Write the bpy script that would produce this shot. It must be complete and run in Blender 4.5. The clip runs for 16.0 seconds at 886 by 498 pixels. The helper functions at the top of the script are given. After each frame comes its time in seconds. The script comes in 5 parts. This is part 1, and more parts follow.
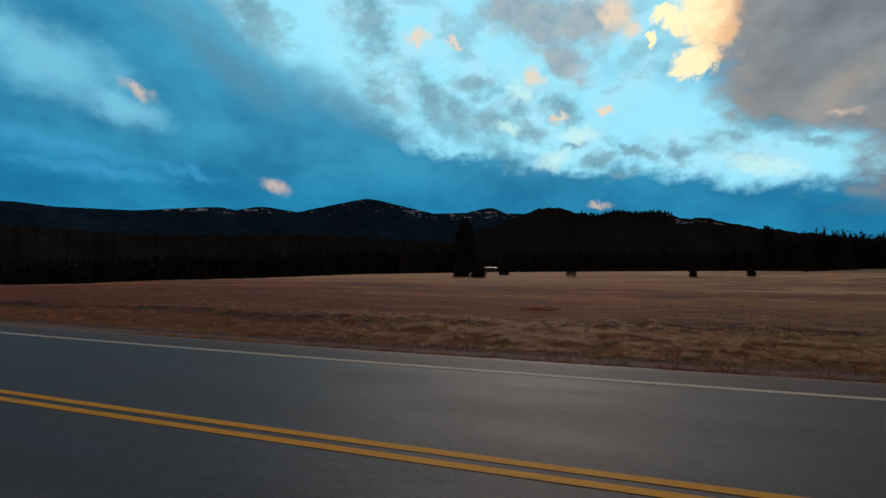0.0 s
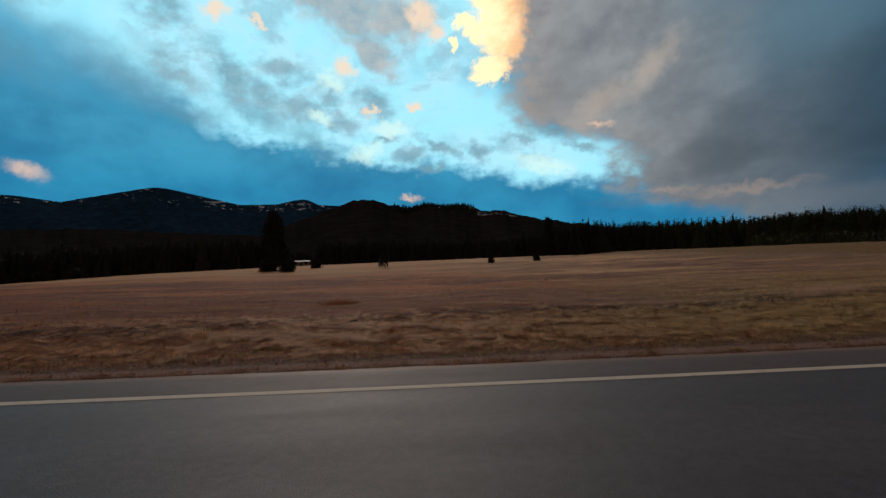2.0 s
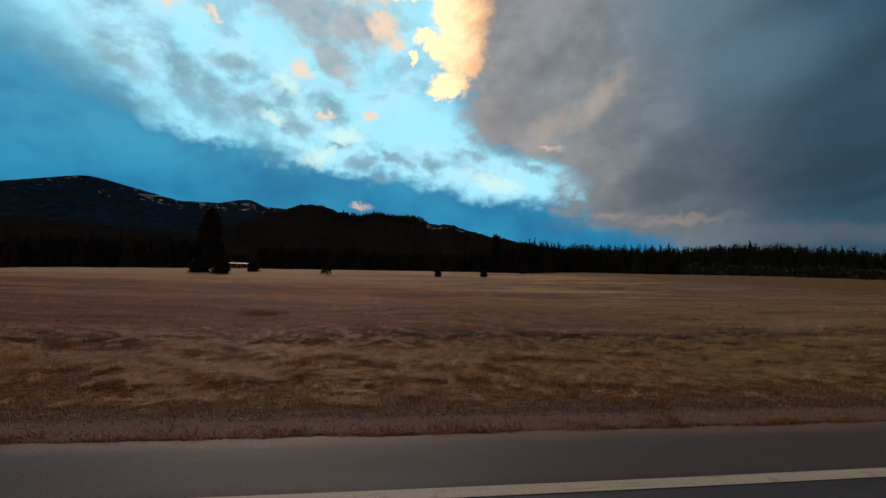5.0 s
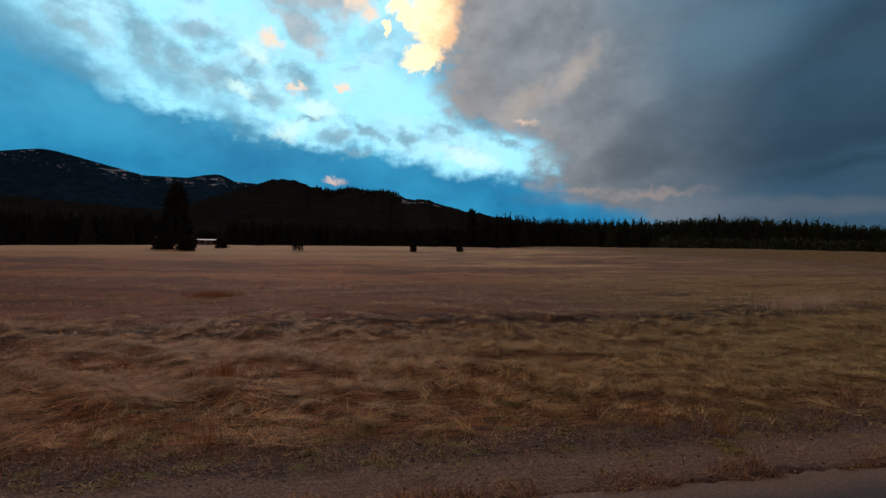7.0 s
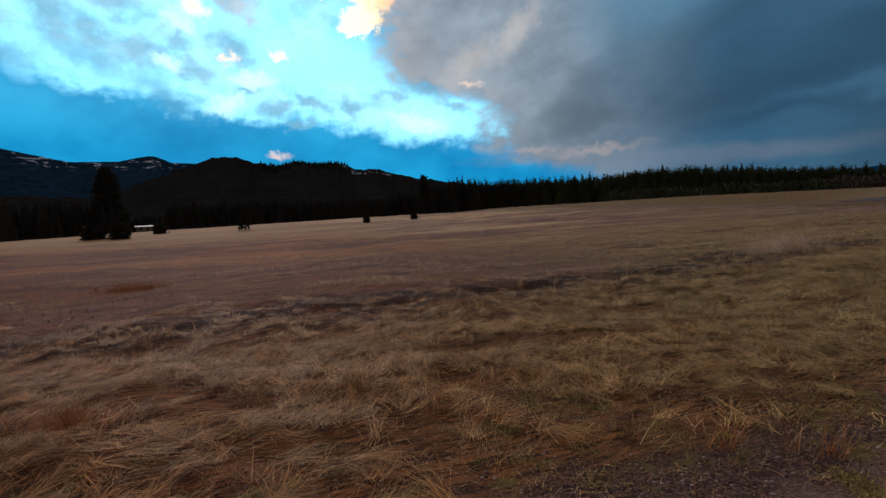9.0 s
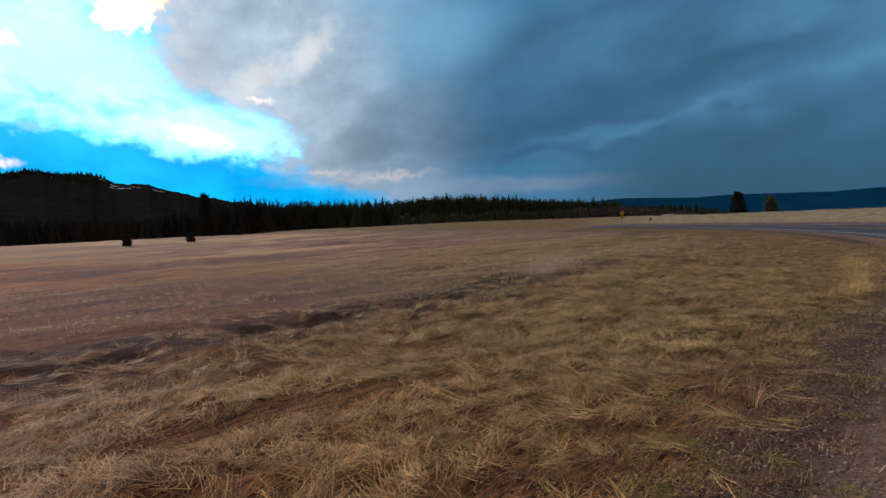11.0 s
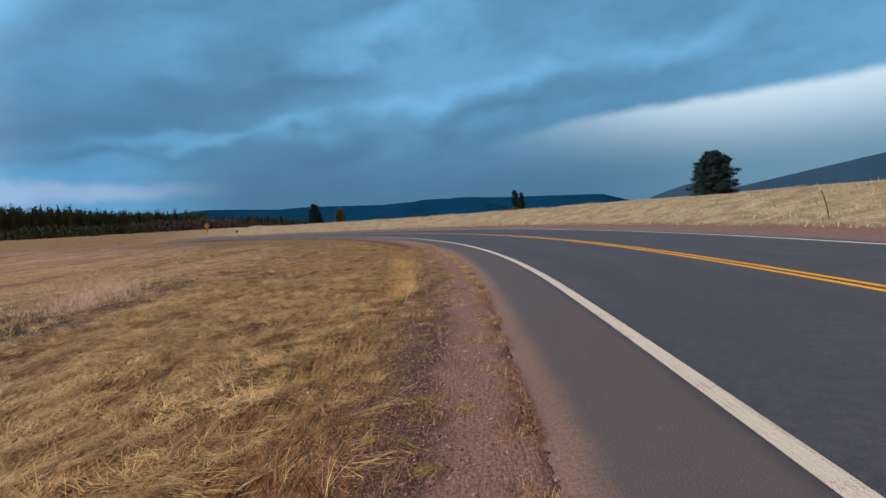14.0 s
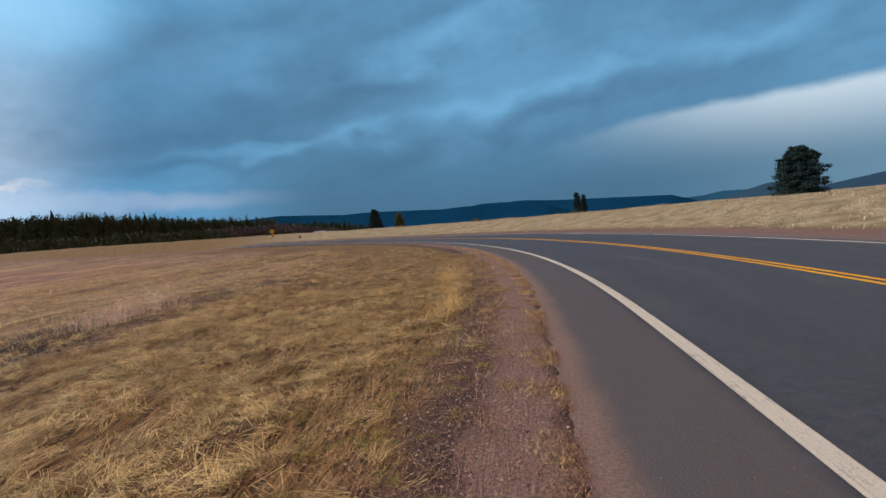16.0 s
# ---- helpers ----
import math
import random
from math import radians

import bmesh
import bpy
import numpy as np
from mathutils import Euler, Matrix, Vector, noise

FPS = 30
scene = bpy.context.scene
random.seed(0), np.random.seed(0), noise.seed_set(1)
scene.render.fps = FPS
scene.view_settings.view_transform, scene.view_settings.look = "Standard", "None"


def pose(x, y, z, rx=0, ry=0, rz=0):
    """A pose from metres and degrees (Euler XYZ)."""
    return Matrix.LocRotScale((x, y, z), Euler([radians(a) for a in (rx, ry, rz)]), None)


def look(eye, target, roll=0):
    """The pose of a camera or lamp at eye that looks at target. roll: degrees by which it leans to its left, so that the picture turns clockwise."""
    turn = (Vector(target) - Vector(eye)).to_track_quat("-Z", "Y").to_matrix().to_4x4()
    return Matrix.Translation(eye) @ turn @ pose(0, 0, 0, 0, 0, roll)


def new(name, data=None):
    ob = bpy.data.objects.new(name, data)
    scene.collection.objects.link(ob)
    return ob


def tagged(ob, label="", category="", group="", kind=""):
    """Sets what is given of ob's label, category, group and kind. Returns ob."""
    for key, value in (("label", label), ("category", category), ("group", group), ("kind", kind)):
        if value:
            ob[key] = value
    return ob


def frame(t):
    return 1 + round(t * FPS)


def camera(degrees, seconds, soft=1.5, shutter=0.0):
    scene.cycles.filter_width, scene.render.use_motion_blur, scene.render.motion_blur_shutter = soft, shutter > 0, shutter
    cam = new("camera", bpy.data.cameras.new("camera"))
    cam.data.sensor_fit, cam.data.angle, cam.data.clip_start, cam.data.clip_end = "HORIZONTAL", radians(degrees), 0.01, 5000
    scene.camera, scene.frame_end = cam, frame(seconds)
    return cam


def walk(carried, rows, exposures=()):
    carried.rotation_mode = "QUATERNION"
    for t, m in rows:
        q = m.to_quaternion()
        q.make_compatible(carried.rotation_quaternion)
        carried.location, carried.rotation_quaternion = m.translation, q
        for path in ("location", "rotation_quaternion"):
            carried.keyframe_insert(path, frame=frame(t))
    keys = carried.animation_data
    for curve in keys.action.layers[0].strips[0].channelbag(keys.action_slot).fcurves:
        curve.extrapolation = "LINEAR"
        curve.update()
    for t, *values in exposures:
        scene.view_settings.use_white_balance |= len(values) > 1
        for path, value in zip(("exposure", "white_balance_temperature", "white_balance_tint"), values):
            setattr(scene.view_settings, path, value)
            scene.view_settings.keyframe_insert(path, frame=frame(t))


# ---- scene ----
cam = camera(84.43, 16.0, soft=1.5)

# the way of the camera: seconds, place, turn
PATH = [
    (0, 0.511, -6.888, 1.380, 93.38, -0.54, 16.17),
    (0.5, 0.703, -6.408, 1.344, 93.41, 1.26, 9.94),
    (1, 0.810, -6.081, 1.342, 92.80, 1.48, 9.59),
    (1.5, 0.937, -5.734, 1.340, 91.99, 1.15, 1.16),
    (2, 1.095, -5.357, 1.345, 92.20, 1.88, -5.12),
    (2.5, 1.240, -4.954, 1.351, 92.31, 1.40, -5.06),
    (3, 1.394, -4.560, 1.347, 93.06, 0.69, -8.99),
    (3.5, 1.447, -4.153, 1.342, 93.55, 0.04, -11.63),
    (4, 1.351, -3.739, 1.343, 94.16, -0.95, -10.37),
    (4.2, 1.351, -3.575, 1.356, 94.21, -1.33, -11.49),
    (6.3, 1.763, -1.778, 1.350, 91.15, -1.06, -10.15),
    (6.5, 1.791, -1.604, 1.368, 90.71, -1.02, -9.81),
    (7, 1.859, -1.197, 1.383, 90.74, -0.85, -14.27),
    (7.5, 1.999, -0.804, 1.357, 90.43, -1.05, -16.14),
    (8, 2.125, -0.365, 1.311, 88.00, 0.07, -14.47),
    (8.2, 2.156, -0.194, 1.333, 87.22, 0.77, -15.72),
    (10.3, 2.751, 1.076, 1.321, 87.45, 5.30, -24.38),
    (10.5, 2.837, 1.197, 1.273, 87.63, 4.33, -28.32),
    (11, 3.137, 1.406, 1.301, 88.13, 3.13, -43.26),
    (11.5, 3.485, 1.496, 1.284, 87.41, 4.75, -48.99),
    (12, 3.818, 1.584, 1.265, 85.38, 5.17, -66.89),
    (12.5, 4.143, 1.629, 1.263, 83.93, 5.62, -80.81),
    (13, 4.297, 1.636, 1.278, 85.71, 5.34, -81.80),
    (13.5, 4.470, 1.670, 1.271, 85.63, 5.23, -82.83),
    (14, 4.647, 1.665, 1.310, 86.10, 4.98, -88.98),
    (14.5, 4.906, 1.658, 1.333, 87.12, 5.45, -87.30),
    (15, 5.139, 1.663, 1.346, 87.09, 5.35, -85.68),
    (15.5, 5.498, 1.595, 1.329, 87.46, 5.62, -85.48),
    (16, 5.887, 1.499, 1.330, 87.20, 5.50, -81.99)
]
EXPOSURE = [(0.0, -0.02, 7100, 17), (2.5, 0.12, 7500, 21), (4.2, 0.08, 7500, 22), (6.3, 0.12, 7400, 22), (8.2, 0.46, 6800, 20), (10.3, 0.72, 6100, 13),
            (11.0, 1.2, 6200, 15), (11.5, 1.55, 5900, 12), (12.0, 2.02, 6200, 12), (12.5, 2.34, 6450, 13), (13.0, 2.17, 6400, 13), (13.5, 2.14, 6500, 16), (14.0, 2.06, 6550, 18), (14.5, 1.96, 6650, 19), (16.0, 1.93, 6650, 19)]
walk(cam, [(t, pose(*p)) for t, *p in PATH], EXPOSURE)


# ---- node helpers ----
class Nodes:
    """A small wrapper to write node trees as formulas."""

    def __init__(self, tree):
        self.tree = tree
        tree.nodes.clear()

    def add(self, kind, **props):
        node = self.tree.nodes.new(kind)
        for key, value in props.items():
            setattr(node, key, value)
        return node

    def put(self, socket, value):
        if isinstance(value, bpy.types.NodeSocket):
            self.tree.links.new(value, socket)
        elif isinstance(value, (tuple, list)) and len(value) == 3 and socket.type == "RGBA":
            socket.default_value = (*value, 1)
        else:
            socket.default_value = value

    def math(self, op, a, b=0.0, c=0.0, clamp=False):
        node = self.add("ShaderNodeMath", operation=op, use_clamp=clamp)
        for socket, value in zip(node.inputs, (a, b, c)):
            self.put(socket, value)
        return node.outputs[0]

    def vec(self, op, a, b=(0, 0, 0)):
        node = self.add("ShaderNodeVectorMath", operation=op)
        self.put(node.inputs[0], a)
        self.put(node.inputs[1], b)
        return node.outputs[0]

    def scale(self, a, k):
        node = self.add("ShaderNodeVectorMath", operation="SCALE")
        self.put(node.inputs[0], a)
        self.put(node.inputs["Scale"], k)
        return node.outputs[0]

    def noise(self, vector, scale, detail=4.0, rough=0.55, colour=False, warp=0.0):
        node = self.add("ShaderNodeTexNoise")
        self.put(node.inputs["Vector"], vector)
        node.inputs["Scale"].default_value = scale
        node.inputs["Detail"].default_value = detail
        node.inputs["Roughness"].default_value = rough
        node.inputs["Distortion"].default_value = warp
        return node.outputs["Color" if colour else "Fac"]

    def step(self, value, lo, hi, a=0.0, b=1.0):
        node = self.add("ShaderNodeMapRange", interpolation_type="SMOOTHSTEP")
        for key, v in (("Value", value), ("From Min", lo), ("From Max", hi), ("To Min", a), ("To Max", b)):
            self.put(node.inputs[key], v)
        return node.outputs["Result"]

    def mix(self, fac, a, b, how="MIX"):
        node = self.add("ShaderNodeMix", data_type="RGBA", blend_type=how)
        self.put(node.inputs["Factor"], fac)
        self.put(node.inputs["A"], a)
        self.put(node.inputs["B"], b)
        return node.outputs["Result"]

    def mapped(self, vector, place=(0, 0, 0), turn=(0, 0, 0), size=(1, 1, 1), kind="POINT"):
        node = self.add("ShaderNodeMapping", vector_type=kind)
        self.put(node.inputs["Vector"], vector)
        node.inputs["Location"].default_value = place
        node.inputs["Rotation"].default_value = [radians(a) for a in turn]
        node.inputs["Scale"].default_value = size
        return node.outputs[0]

    def xyz(self, vector):
        node = self.add("ShaderNodeSeparateXYZ")
        self.put(node.inputs[0], vector)
        return node.outputs

    def join(self, x, y, z):
        node = self.add("ShaderNodeCombineXYZ")
        for socket, value in zip(node.inputs, (x, y, z)):
            self.put(socket, value)
        return node.outputs[0]


# ---- world: evening sky with broken cloud ----
TURN0, TILT0 = 5.15, 0.62        # bearings below count from here, and lean by this much (degrees)
SUN_TURN, SUN_HEIGHT = -6.0, 26.0   # degrees right of the field's direction, degrees up


def build_world():
    world = bpy.data.worlds.new("evening_sky")
    scene.world = world
    world.use_nodes = True
    n = Nodes(world.node_tree)
    way = n.add("ShaderNodeTexCoord").outputs["Generated"]
    x, y, z = n.xyz(way)
    turn = n.math("SUBTRACT", n.math("MULTIPLY", n.math("ARCTAN2", x, y), 57.2958 / 10), TURN0 / 10)
    rise = n.math("MULTIPLY", n.math("ARCSINE", n.math("MINIMUM", n.math("MAXIMUM", z, -1.0), 1.0)), 57.2958 / 10)
    rise = n.math("SUBTRACT", rise, n.math("MULTIPLY", n.math("SINE", n.math("MULTIPLY", turn, 0.174533)), TILT0 / 10))
    flat = n.join(turn, rise, 0.0)          # tens of degrees: right, up
    warp = n.scale(n.vec("SUBTRACT", n.noise(flat, 1.3, 5, 0.6, colour=True), (0.5, 0.5, 0.5)), 1.1)
    fine = n.scale(n.vec("SUBTRACT", n.noise(flat, 5.0, 4, 0.6, colour=True), (0.5, 0.5, 0.5)), 0.3)
    bent = n.vec("ADD", flat, n.scale(n.vec("SUBTRACT", n.noise(n.mapped(flat, size=(0.7, 1.2, 1.0)), 1.5, 3, 0.45, colour=True), (0.5, 0.5, 0.5)), 0.95))
    soft = n.vec("ADD", flat, n.scale(warp, 0.35))
    puff = n.noise(n.mapped(flat, size=(1.0, 1.5, 1.0)), 2.4, 6, 0.58)
    wisp = n.noise(n.mapped(n.vec("ADD", flat, n.scale(warp, 0.5)), turn=(0, 0, 24), size=(0.7, 1.5, 1.0)), 1.9, 6, 0.6)

    def spot(space, a, e, ra, re, tilt=0.0):
        m = n.mapped(space, (a / 10, e / 10, 0), (0, 0, tilt), (ra / 10, re / 10, 1), "TEXTURE")
        g = n.add("ShaderNodeTexGradient", gradient_type="SPHERICAL")
        n.put(g.inputs[0], m)
        return g.outputs["Fac"]

    def cover(space, spots, edge=(0.12, 0.5), rough=0.0, by=None):
        total = None
        for s in spots:
            v = spot(space, *s)
            total = v if total is None else n.math("MAXIMUM", total, v)
        if rough:
            total = n.math("ADD", total, n.math("MULTIPLY", n.math("MULTIPLY", n.math("SUBTRACT", by if by is not None else puff, 0.5), rough), n.step(total, 0.0, 0.3)))
        return n.step(total, *edge)

    sky = n.add("ShaderNodeTexSky", sky_type="NISHITA", sun_disc=False, sun_elevation=radians(SUN_HEIGHT), sun_rotation=radians(SUN_TURN))
    day = n.scale(sky.outputs[0], 0.03)
    # clear air: azure low down, pale cyan higher
    col = n.mix(n.step(rise, 0.2, 2.6), (0.0, 0.16, 0.36), (0.10, 0.46, 0.66))
    col = n.mix(0.12, col, day)

    def profile(source, pts, lo, hi, top):
        """A soft curve through (place, value) pairs."""
        ramp = n.add("ShaderNodeValToRGB")
        ramp.color_ramp.interpolation = "B_SPLINE"
        n.put(ramp.inputs[0], n.math("DIVIDE", n.math("SUBTRACT", source, lo), hi - lo))
        stops = ramp.color_ramp.elements
        for k, (p, v) in enumerate(pts):
            stop = stops[k] if k < 2 else stops.new(0.5)
            stop.position = (p - lo) / (hi - lo)
            stop.color = (v / top, v / top, v / top, 1)
        return n.math("MULTIPLY", n.xyz(ramp.outputs["Color"])[0], top)

    nudge = n.vec("ADD", flat, fine)
    curd = n.scale(n.vec("SUBTRACT", n.noise(flat, 9.0, 4, 0.6, colour=True), (0.5, 0.5, 0.5)), 0.24)
    crisp = n.vec("ADD", flat, n.vec("ADD", curd, n.scale(fine, 0.5)))
    lace = n.noise(n.mapped(flat, size=(1.0, 1.4, 1.0)), 5.5, 5, 0.55)
    broad = n.math("SUBTRACT", n.noise(n.mapped(flat, size=(0.8, 1.3, 1.0)), 1.1, 3, 0.5), 0.5)
    ripple = n.math("SUBTRACT", n.math("ADD", n.math("MULTIPLY", puff, 0.65), n.math("MULTIPLY", lace, 0.35)), 0.5)

    def lay(under, spots, colour, amount, space=soft, edge=(0.0, 0.9), rough=0.0):
        """A patch of cloud or light over what is there."""
        return n.mix(n.math("MULTIPLY", cover(space, spots, edge, rough, lace), amount), under, colour)

    # unseen zenith and sky behind: broken cloud, warm grey to warm the ground's light
    dim = n.step(n.noise(n.mapped(flat, size=(0.5, 1.2, 1)), 1.2, 4, 0.5), 0.3, 0.7)
    over = n.math("MAXIMUM", n.step(rise, 3.9, 5.2), n.math("MAXIMUM", n.step(turn, 13.2, 15.5), n.step(turn, -9.2, -7.4, 1.0, 0.0)))
    # bright pale opening of the west
    col = lay(col, [(-16, 22, 28, 15, -38), (-30, 30, 20, 13, -40), (2, 15, 18, 9, -25), (14, 11.5, 13, 4.5, -15), (-2, 32, 18, 13), (-42, 30, 12, 6, -40)], (0.36, 0.84, 1.0), 1.0, soft, (0.0, 0.5))
    open_sky = cover(soft, [(-18, 24, 16, 8, -35), (-9, 17, 13, 6.5, -35), (-28, 25, 12, 6, -38), (9, 12.6, 13, 4, -14), (-30, 31, 10, 7), (-2, 24, 10, 9)], (0.0, 0.7))
    col = n.mix(n.math("MULTIPLY", open_sky, n.step(puff, 0.36, 0.62, 0.1, 0.9)), col, (0.46, 0.83, 0.97))
    col = n.mix(n.math("MULTIPLY", open_sky, n.step(wisp, 0.47, 0.66, 0.0, 0.62)), col, (0.27, 0.46, 0.55))
    # slate-blue bank running down from the upper left to the ridge
    top = profile(turn, ((-8.0, 3.2), (-6.6, 3.1), (-5.9, 3.0), (-5.3, 2.85), (-4.8, 2.5), (-4.4, 2.24), (-3.8, 2.1), (-3.3, 2.0), (-2.96, 1.86), (-2.6, 1.84), (-2.27, 1.96), (-1.82, 1.82), (-1.33, 1.50), (-1.04, 1.22), (-0.44, 1.27), (0.36, 1.17), (1.17, 1.0), (1.9, 0.9), (2.6, 0.6), (3.4, 0.4)), -8.0, 3.4, 3.4)
    ease = n.step(turn, -4.2, -2.2, 0.55, 0.16)
    depth = n.math("SUBTRACT", n.math("ADD", top, n.math("ADD", n.math("MULTIPLY", ripple, 0.75), n.math("MULTIPLY", broad, 0.55))), rise)
    bank = n.step(n.math("DIVIDE", depth, ease), -0.5, 1.0)
    calm = n.math("ADD", n.math("MULTIPLY", broad, 0.8), n.math("MULTIPLY", ripple, 0.35))
    tone = n.mix(n.step(calm, -0.2, 0.2), (0.014, 0.195, 0.355), (0.038, 0.35, 0.54))
    tone = n.mix(n.step(rise, 0.85, 1.6, 1.0, 0.0), tone, n.mix(n.step(calm, -0.2, 0.2), (0.0, 0.165, 0.33), (0.006, 0.275, 0.47)))
    col = n.mix(n.math("MULTIPLY", bank, 0.98), col, tone)
    # greyer hem of the bank, and windows of clear air at its far end
    col = lay(col, [(-21, 17.4, 7, 2.0, -28), (-14.5, 14.6, 6, 2.0, -36), (-27, 17, 6, 1.6, -6), (-33, 20, 9, 3.2, -24), (-46, 22.5, 12, 3.0, -30)], (0.105, 0.26, 0.36), 0.62, nudge, (0.0, 1.0), 0.6)
    col = lay(col, [(-61.5, 19.8, 10, 4.4, -14), (-55.5, 16.8, 6.5, 2.4, -20), (-66, 21, 8, 4)], (0.22, 0.62, 0.80), 0.8, soft, (0.0, 0.9), 0.5)
    col = lay(col, [(-60, 12.6, 9, 0.9, -8), (-57, 10.6, 10, 1.0, -3), (-49, 11.2, 5, 0.8, -12)], (0.035, 0.34, 0.60), 0.7, nudge, (0.0, 1.0), 0.5)
    # torn grey scraps in the opening
    scrap = cover(nudge, [(-18.1, 22.0, 5.0, 2.2, -16), (-23, 20.9, 6.5, 3.2, -48), (-28.3, 20.6, 5.5, 2.4, -30), (-20.2, 19.4, 6.5, 2.8, -40), (-16.0, 18.2, 6.5, 2.4, -24), (-12.6, 19.6, 3.0, 2.6, 40), (-11.6, 16.8, 4.6, 1.9, -25), (-7.6, 18.9, 5.0, 2.6, -20), (-6.5, 15.1, 3.6, 1.0, 10), (-3.6, 13.2, 4.4, 1.5, 12), (0.2, 13.9, 5.6, 1.1, -27), (4.6, 13.4, 2.9, 1.8, -20), (-1.0, 11.6, 3.4, 1.0, 0), (9.5, 14.4, 5, 1.5, -10), (13, 15.4, 7.5, 3.2, -6), (16.5, 12.9, 4, 1.2, -20), (-30.5, 28.2, 8, 4.4, -52), (-43.5, 27.6, 9, 4.6, -38)], (0.16, 0.95), 1.2, lace)
    col = n.mix(n.math("MULTIPLY", scrap, 0.8), col, n.mix(n.step(ripple, -0.12, 0.15), (0.135, 0.275, 0.355), (0.27, 0.42, 0.49)))
    # cream cells low in the opening
    col = lay(col, [(-8.4, 13.6, 2.9, 1.7, 20), (-5.6, 16.2, 3.2, 1.3, -6), (-13.8, 17.4, 2.2, 1.0, -20), (-12.3, 21.2, 2.2, 1.3, -20), (12, 11.4, 5, 1.3, -14)], (0.72, 0.94, 0.88), 0.75, crisp, (0.0, 0.8), 0.5)
    # mauve cloud over the opening
    mauve = cover(nudge, [(-10, 28, 6.5, 4.0, -25), (-5, 27.6, 7, 3.4, -10), (-7.5, 24, 5, 2.4, -35), (-6, 33.5, 14, 6), (-13, 30, 6, 4)], (0.0, 0.7), 0.7, lace)
    col = n.mix(n.math("MULTIPLY", mauve, 0.85), col, n.mix(n.step(ripple, -0.14, 0.15), (0.27, 0.34, 0.40), (0.50, 0.46, 0.45)))
    col = lay(col, [(-1.6, 27.8, 3.2, 2.0, -30), (0.0, 26.0, 1.7, 1.3), (-10.8, 22.6, 2.0, 1.4, -30), (-2.9, 18.5, 1.5, 0.9), (-24.6, 26.9, 1.7, 1.3), (-20.3, 26.5, 1.6, 0.6, -30), (-4, 31, 6, 1.6), (-8, 18.2, 1.3, 0.7)], (1.06, 0.72, 0.52), 0.85, crisp, (0.0, 0.8), 0.5)
    # the great grey cloud to the right: its near edge leans over the opening
    edge = profile(rise, ((0.2, 3.3), (0.5, 2.8), (0.68, 2.2), (0.8, 1.86), (1.0, 1.92), (1.15, 2.1), (1.3, 1.8), (1.45, 1.5), (1.6, 1.0), (1.78, 0.70), (2.06, 0.82), (2.5, 1.0), (3.2, 1.0), (4.4, 0.3)), 0.2, 4.4, 4.0)
    past = n.math("SUBTRACT", n.math("ADD", turn, n.math("ADD", n.math("MULTIPLY", ripple, 1.7), n.math("MULTIPLY", broad, 0.6))), edge)
    cloud = n.step(past, -0.28, 0.42)
    long = n.noise(n.mapped(soft, turn=(0, 0, 9), size=(6.0, 1.3, 1.0), kind="TEXTURE"), 1.2, 4, 0.45)
    slant = n.noise(n.mapped(soft, turn=(0, 0, 48), size=(4.0, 1.2, 1.0), kind="TEXTURE"), 1.3, 4, 0.45)
    shade = n.step(n.math("ADD", n.math("ADD", n.math("MULTIPLY", slant, 0.62), n.math("MULTIPLY", broad, 0.3)), n.math("MULTIPLY", n.math("ADD", ripple, 0.5), 0.38)), 0.36, 0.66)
    grey = n.mix(shade, (0.175, 0.182, 0.200), (0.315, 0.315, 0.330))
    east = n.step(turn, 2.0, 4.6)
    sheet = n.step(n.math("ADD", n.math("MULTIPLY", long, 0.8), n.math("MULTIPLY", n.math("ADD", ripple, 0.5), 0.2)), 0.33, 0.67)
    blue = n.mix(sheet, (0.021, 0.061, 0.100), (0.034, 0.096, 0.152))
    grey = n.mix(east, grey, blue)
    # darker and lighter rolls of the cloud
    grey = lay(grey, [(31, 9.4, 14, 3.2, 4), (42, 11.5, 16, 6.5, 14), (42, 16, 18, 6, 20)], n.mix(east, (0.085, 0.092, 0.102), (0.030, 0.056, 0.082)), 0.52, bent, (0.0, 1.0))
    grey = lay(grey, [(57, 14.5, 17, 5.0, 8), (52, 12.2, 16, 3.6, 4), (68, 14.8, 17, 3.2, 6), (90, 10.8, 26, 3.0, 5), (74, 8.4, 18, 2.6, 4), (50, 8.6, 14, 1.8, 3)], (0.015, 0.040, 0.068), 0.58, bent, (0.0, 1.1))
    grey = lay(grey, [(66, 8, 17, 12, 10)], (0.012, 0.034, 0.056), 0.42, bent, (0.0, 0.8))
    grey = lay(grey, [(44, 22.5, 12, 6.0, 10), (54, 25.5, 20, 5.5, 4), (58.5, 9.9, 11, 1.6, 5), (67, 10.8, 8, 1.5, 5), (82, 12.9, 14, 2.0, 8), (93, 14.4, 14, 2.2, 4), (80, 19.5, 20, 3.0, 8), (110, 15.5, 18, 3.2, 0)], (0.044, 0.124, 0.194), 0.6, bent, (0.0, 1.1), 0.25)
    grey = lay(grey, [(38, 21.5, 12, 7, 10), (34, 27, 12, 8)], (0.105, 0.20, 0.265), 0.65, soft, (0.0, 1.0))
    sunny = n.math("MULTIPLY", n.step(past, 0.15, 1.1, 1.0, 0.0), n.step(rise, 1.1, 1.7))
    grey = n.mix(n.math("MULTIPLY", sunny, 0.5), grey, n.mix(n.step(ripple, -0.15, 0.15), (0.29, 0.26, 0.265), (0.50, 0.39, 0.345)))
    grey = lay(grey, [(18.5, 17.4, 5.5, 2.4, 32), (24, 20, 6, 2.0, 45)], (0.50, 0.38, 0.32), 0.6, nudge, (0.0, 1.0), 0.4)
    col = n.mix(cloud, col, grey)
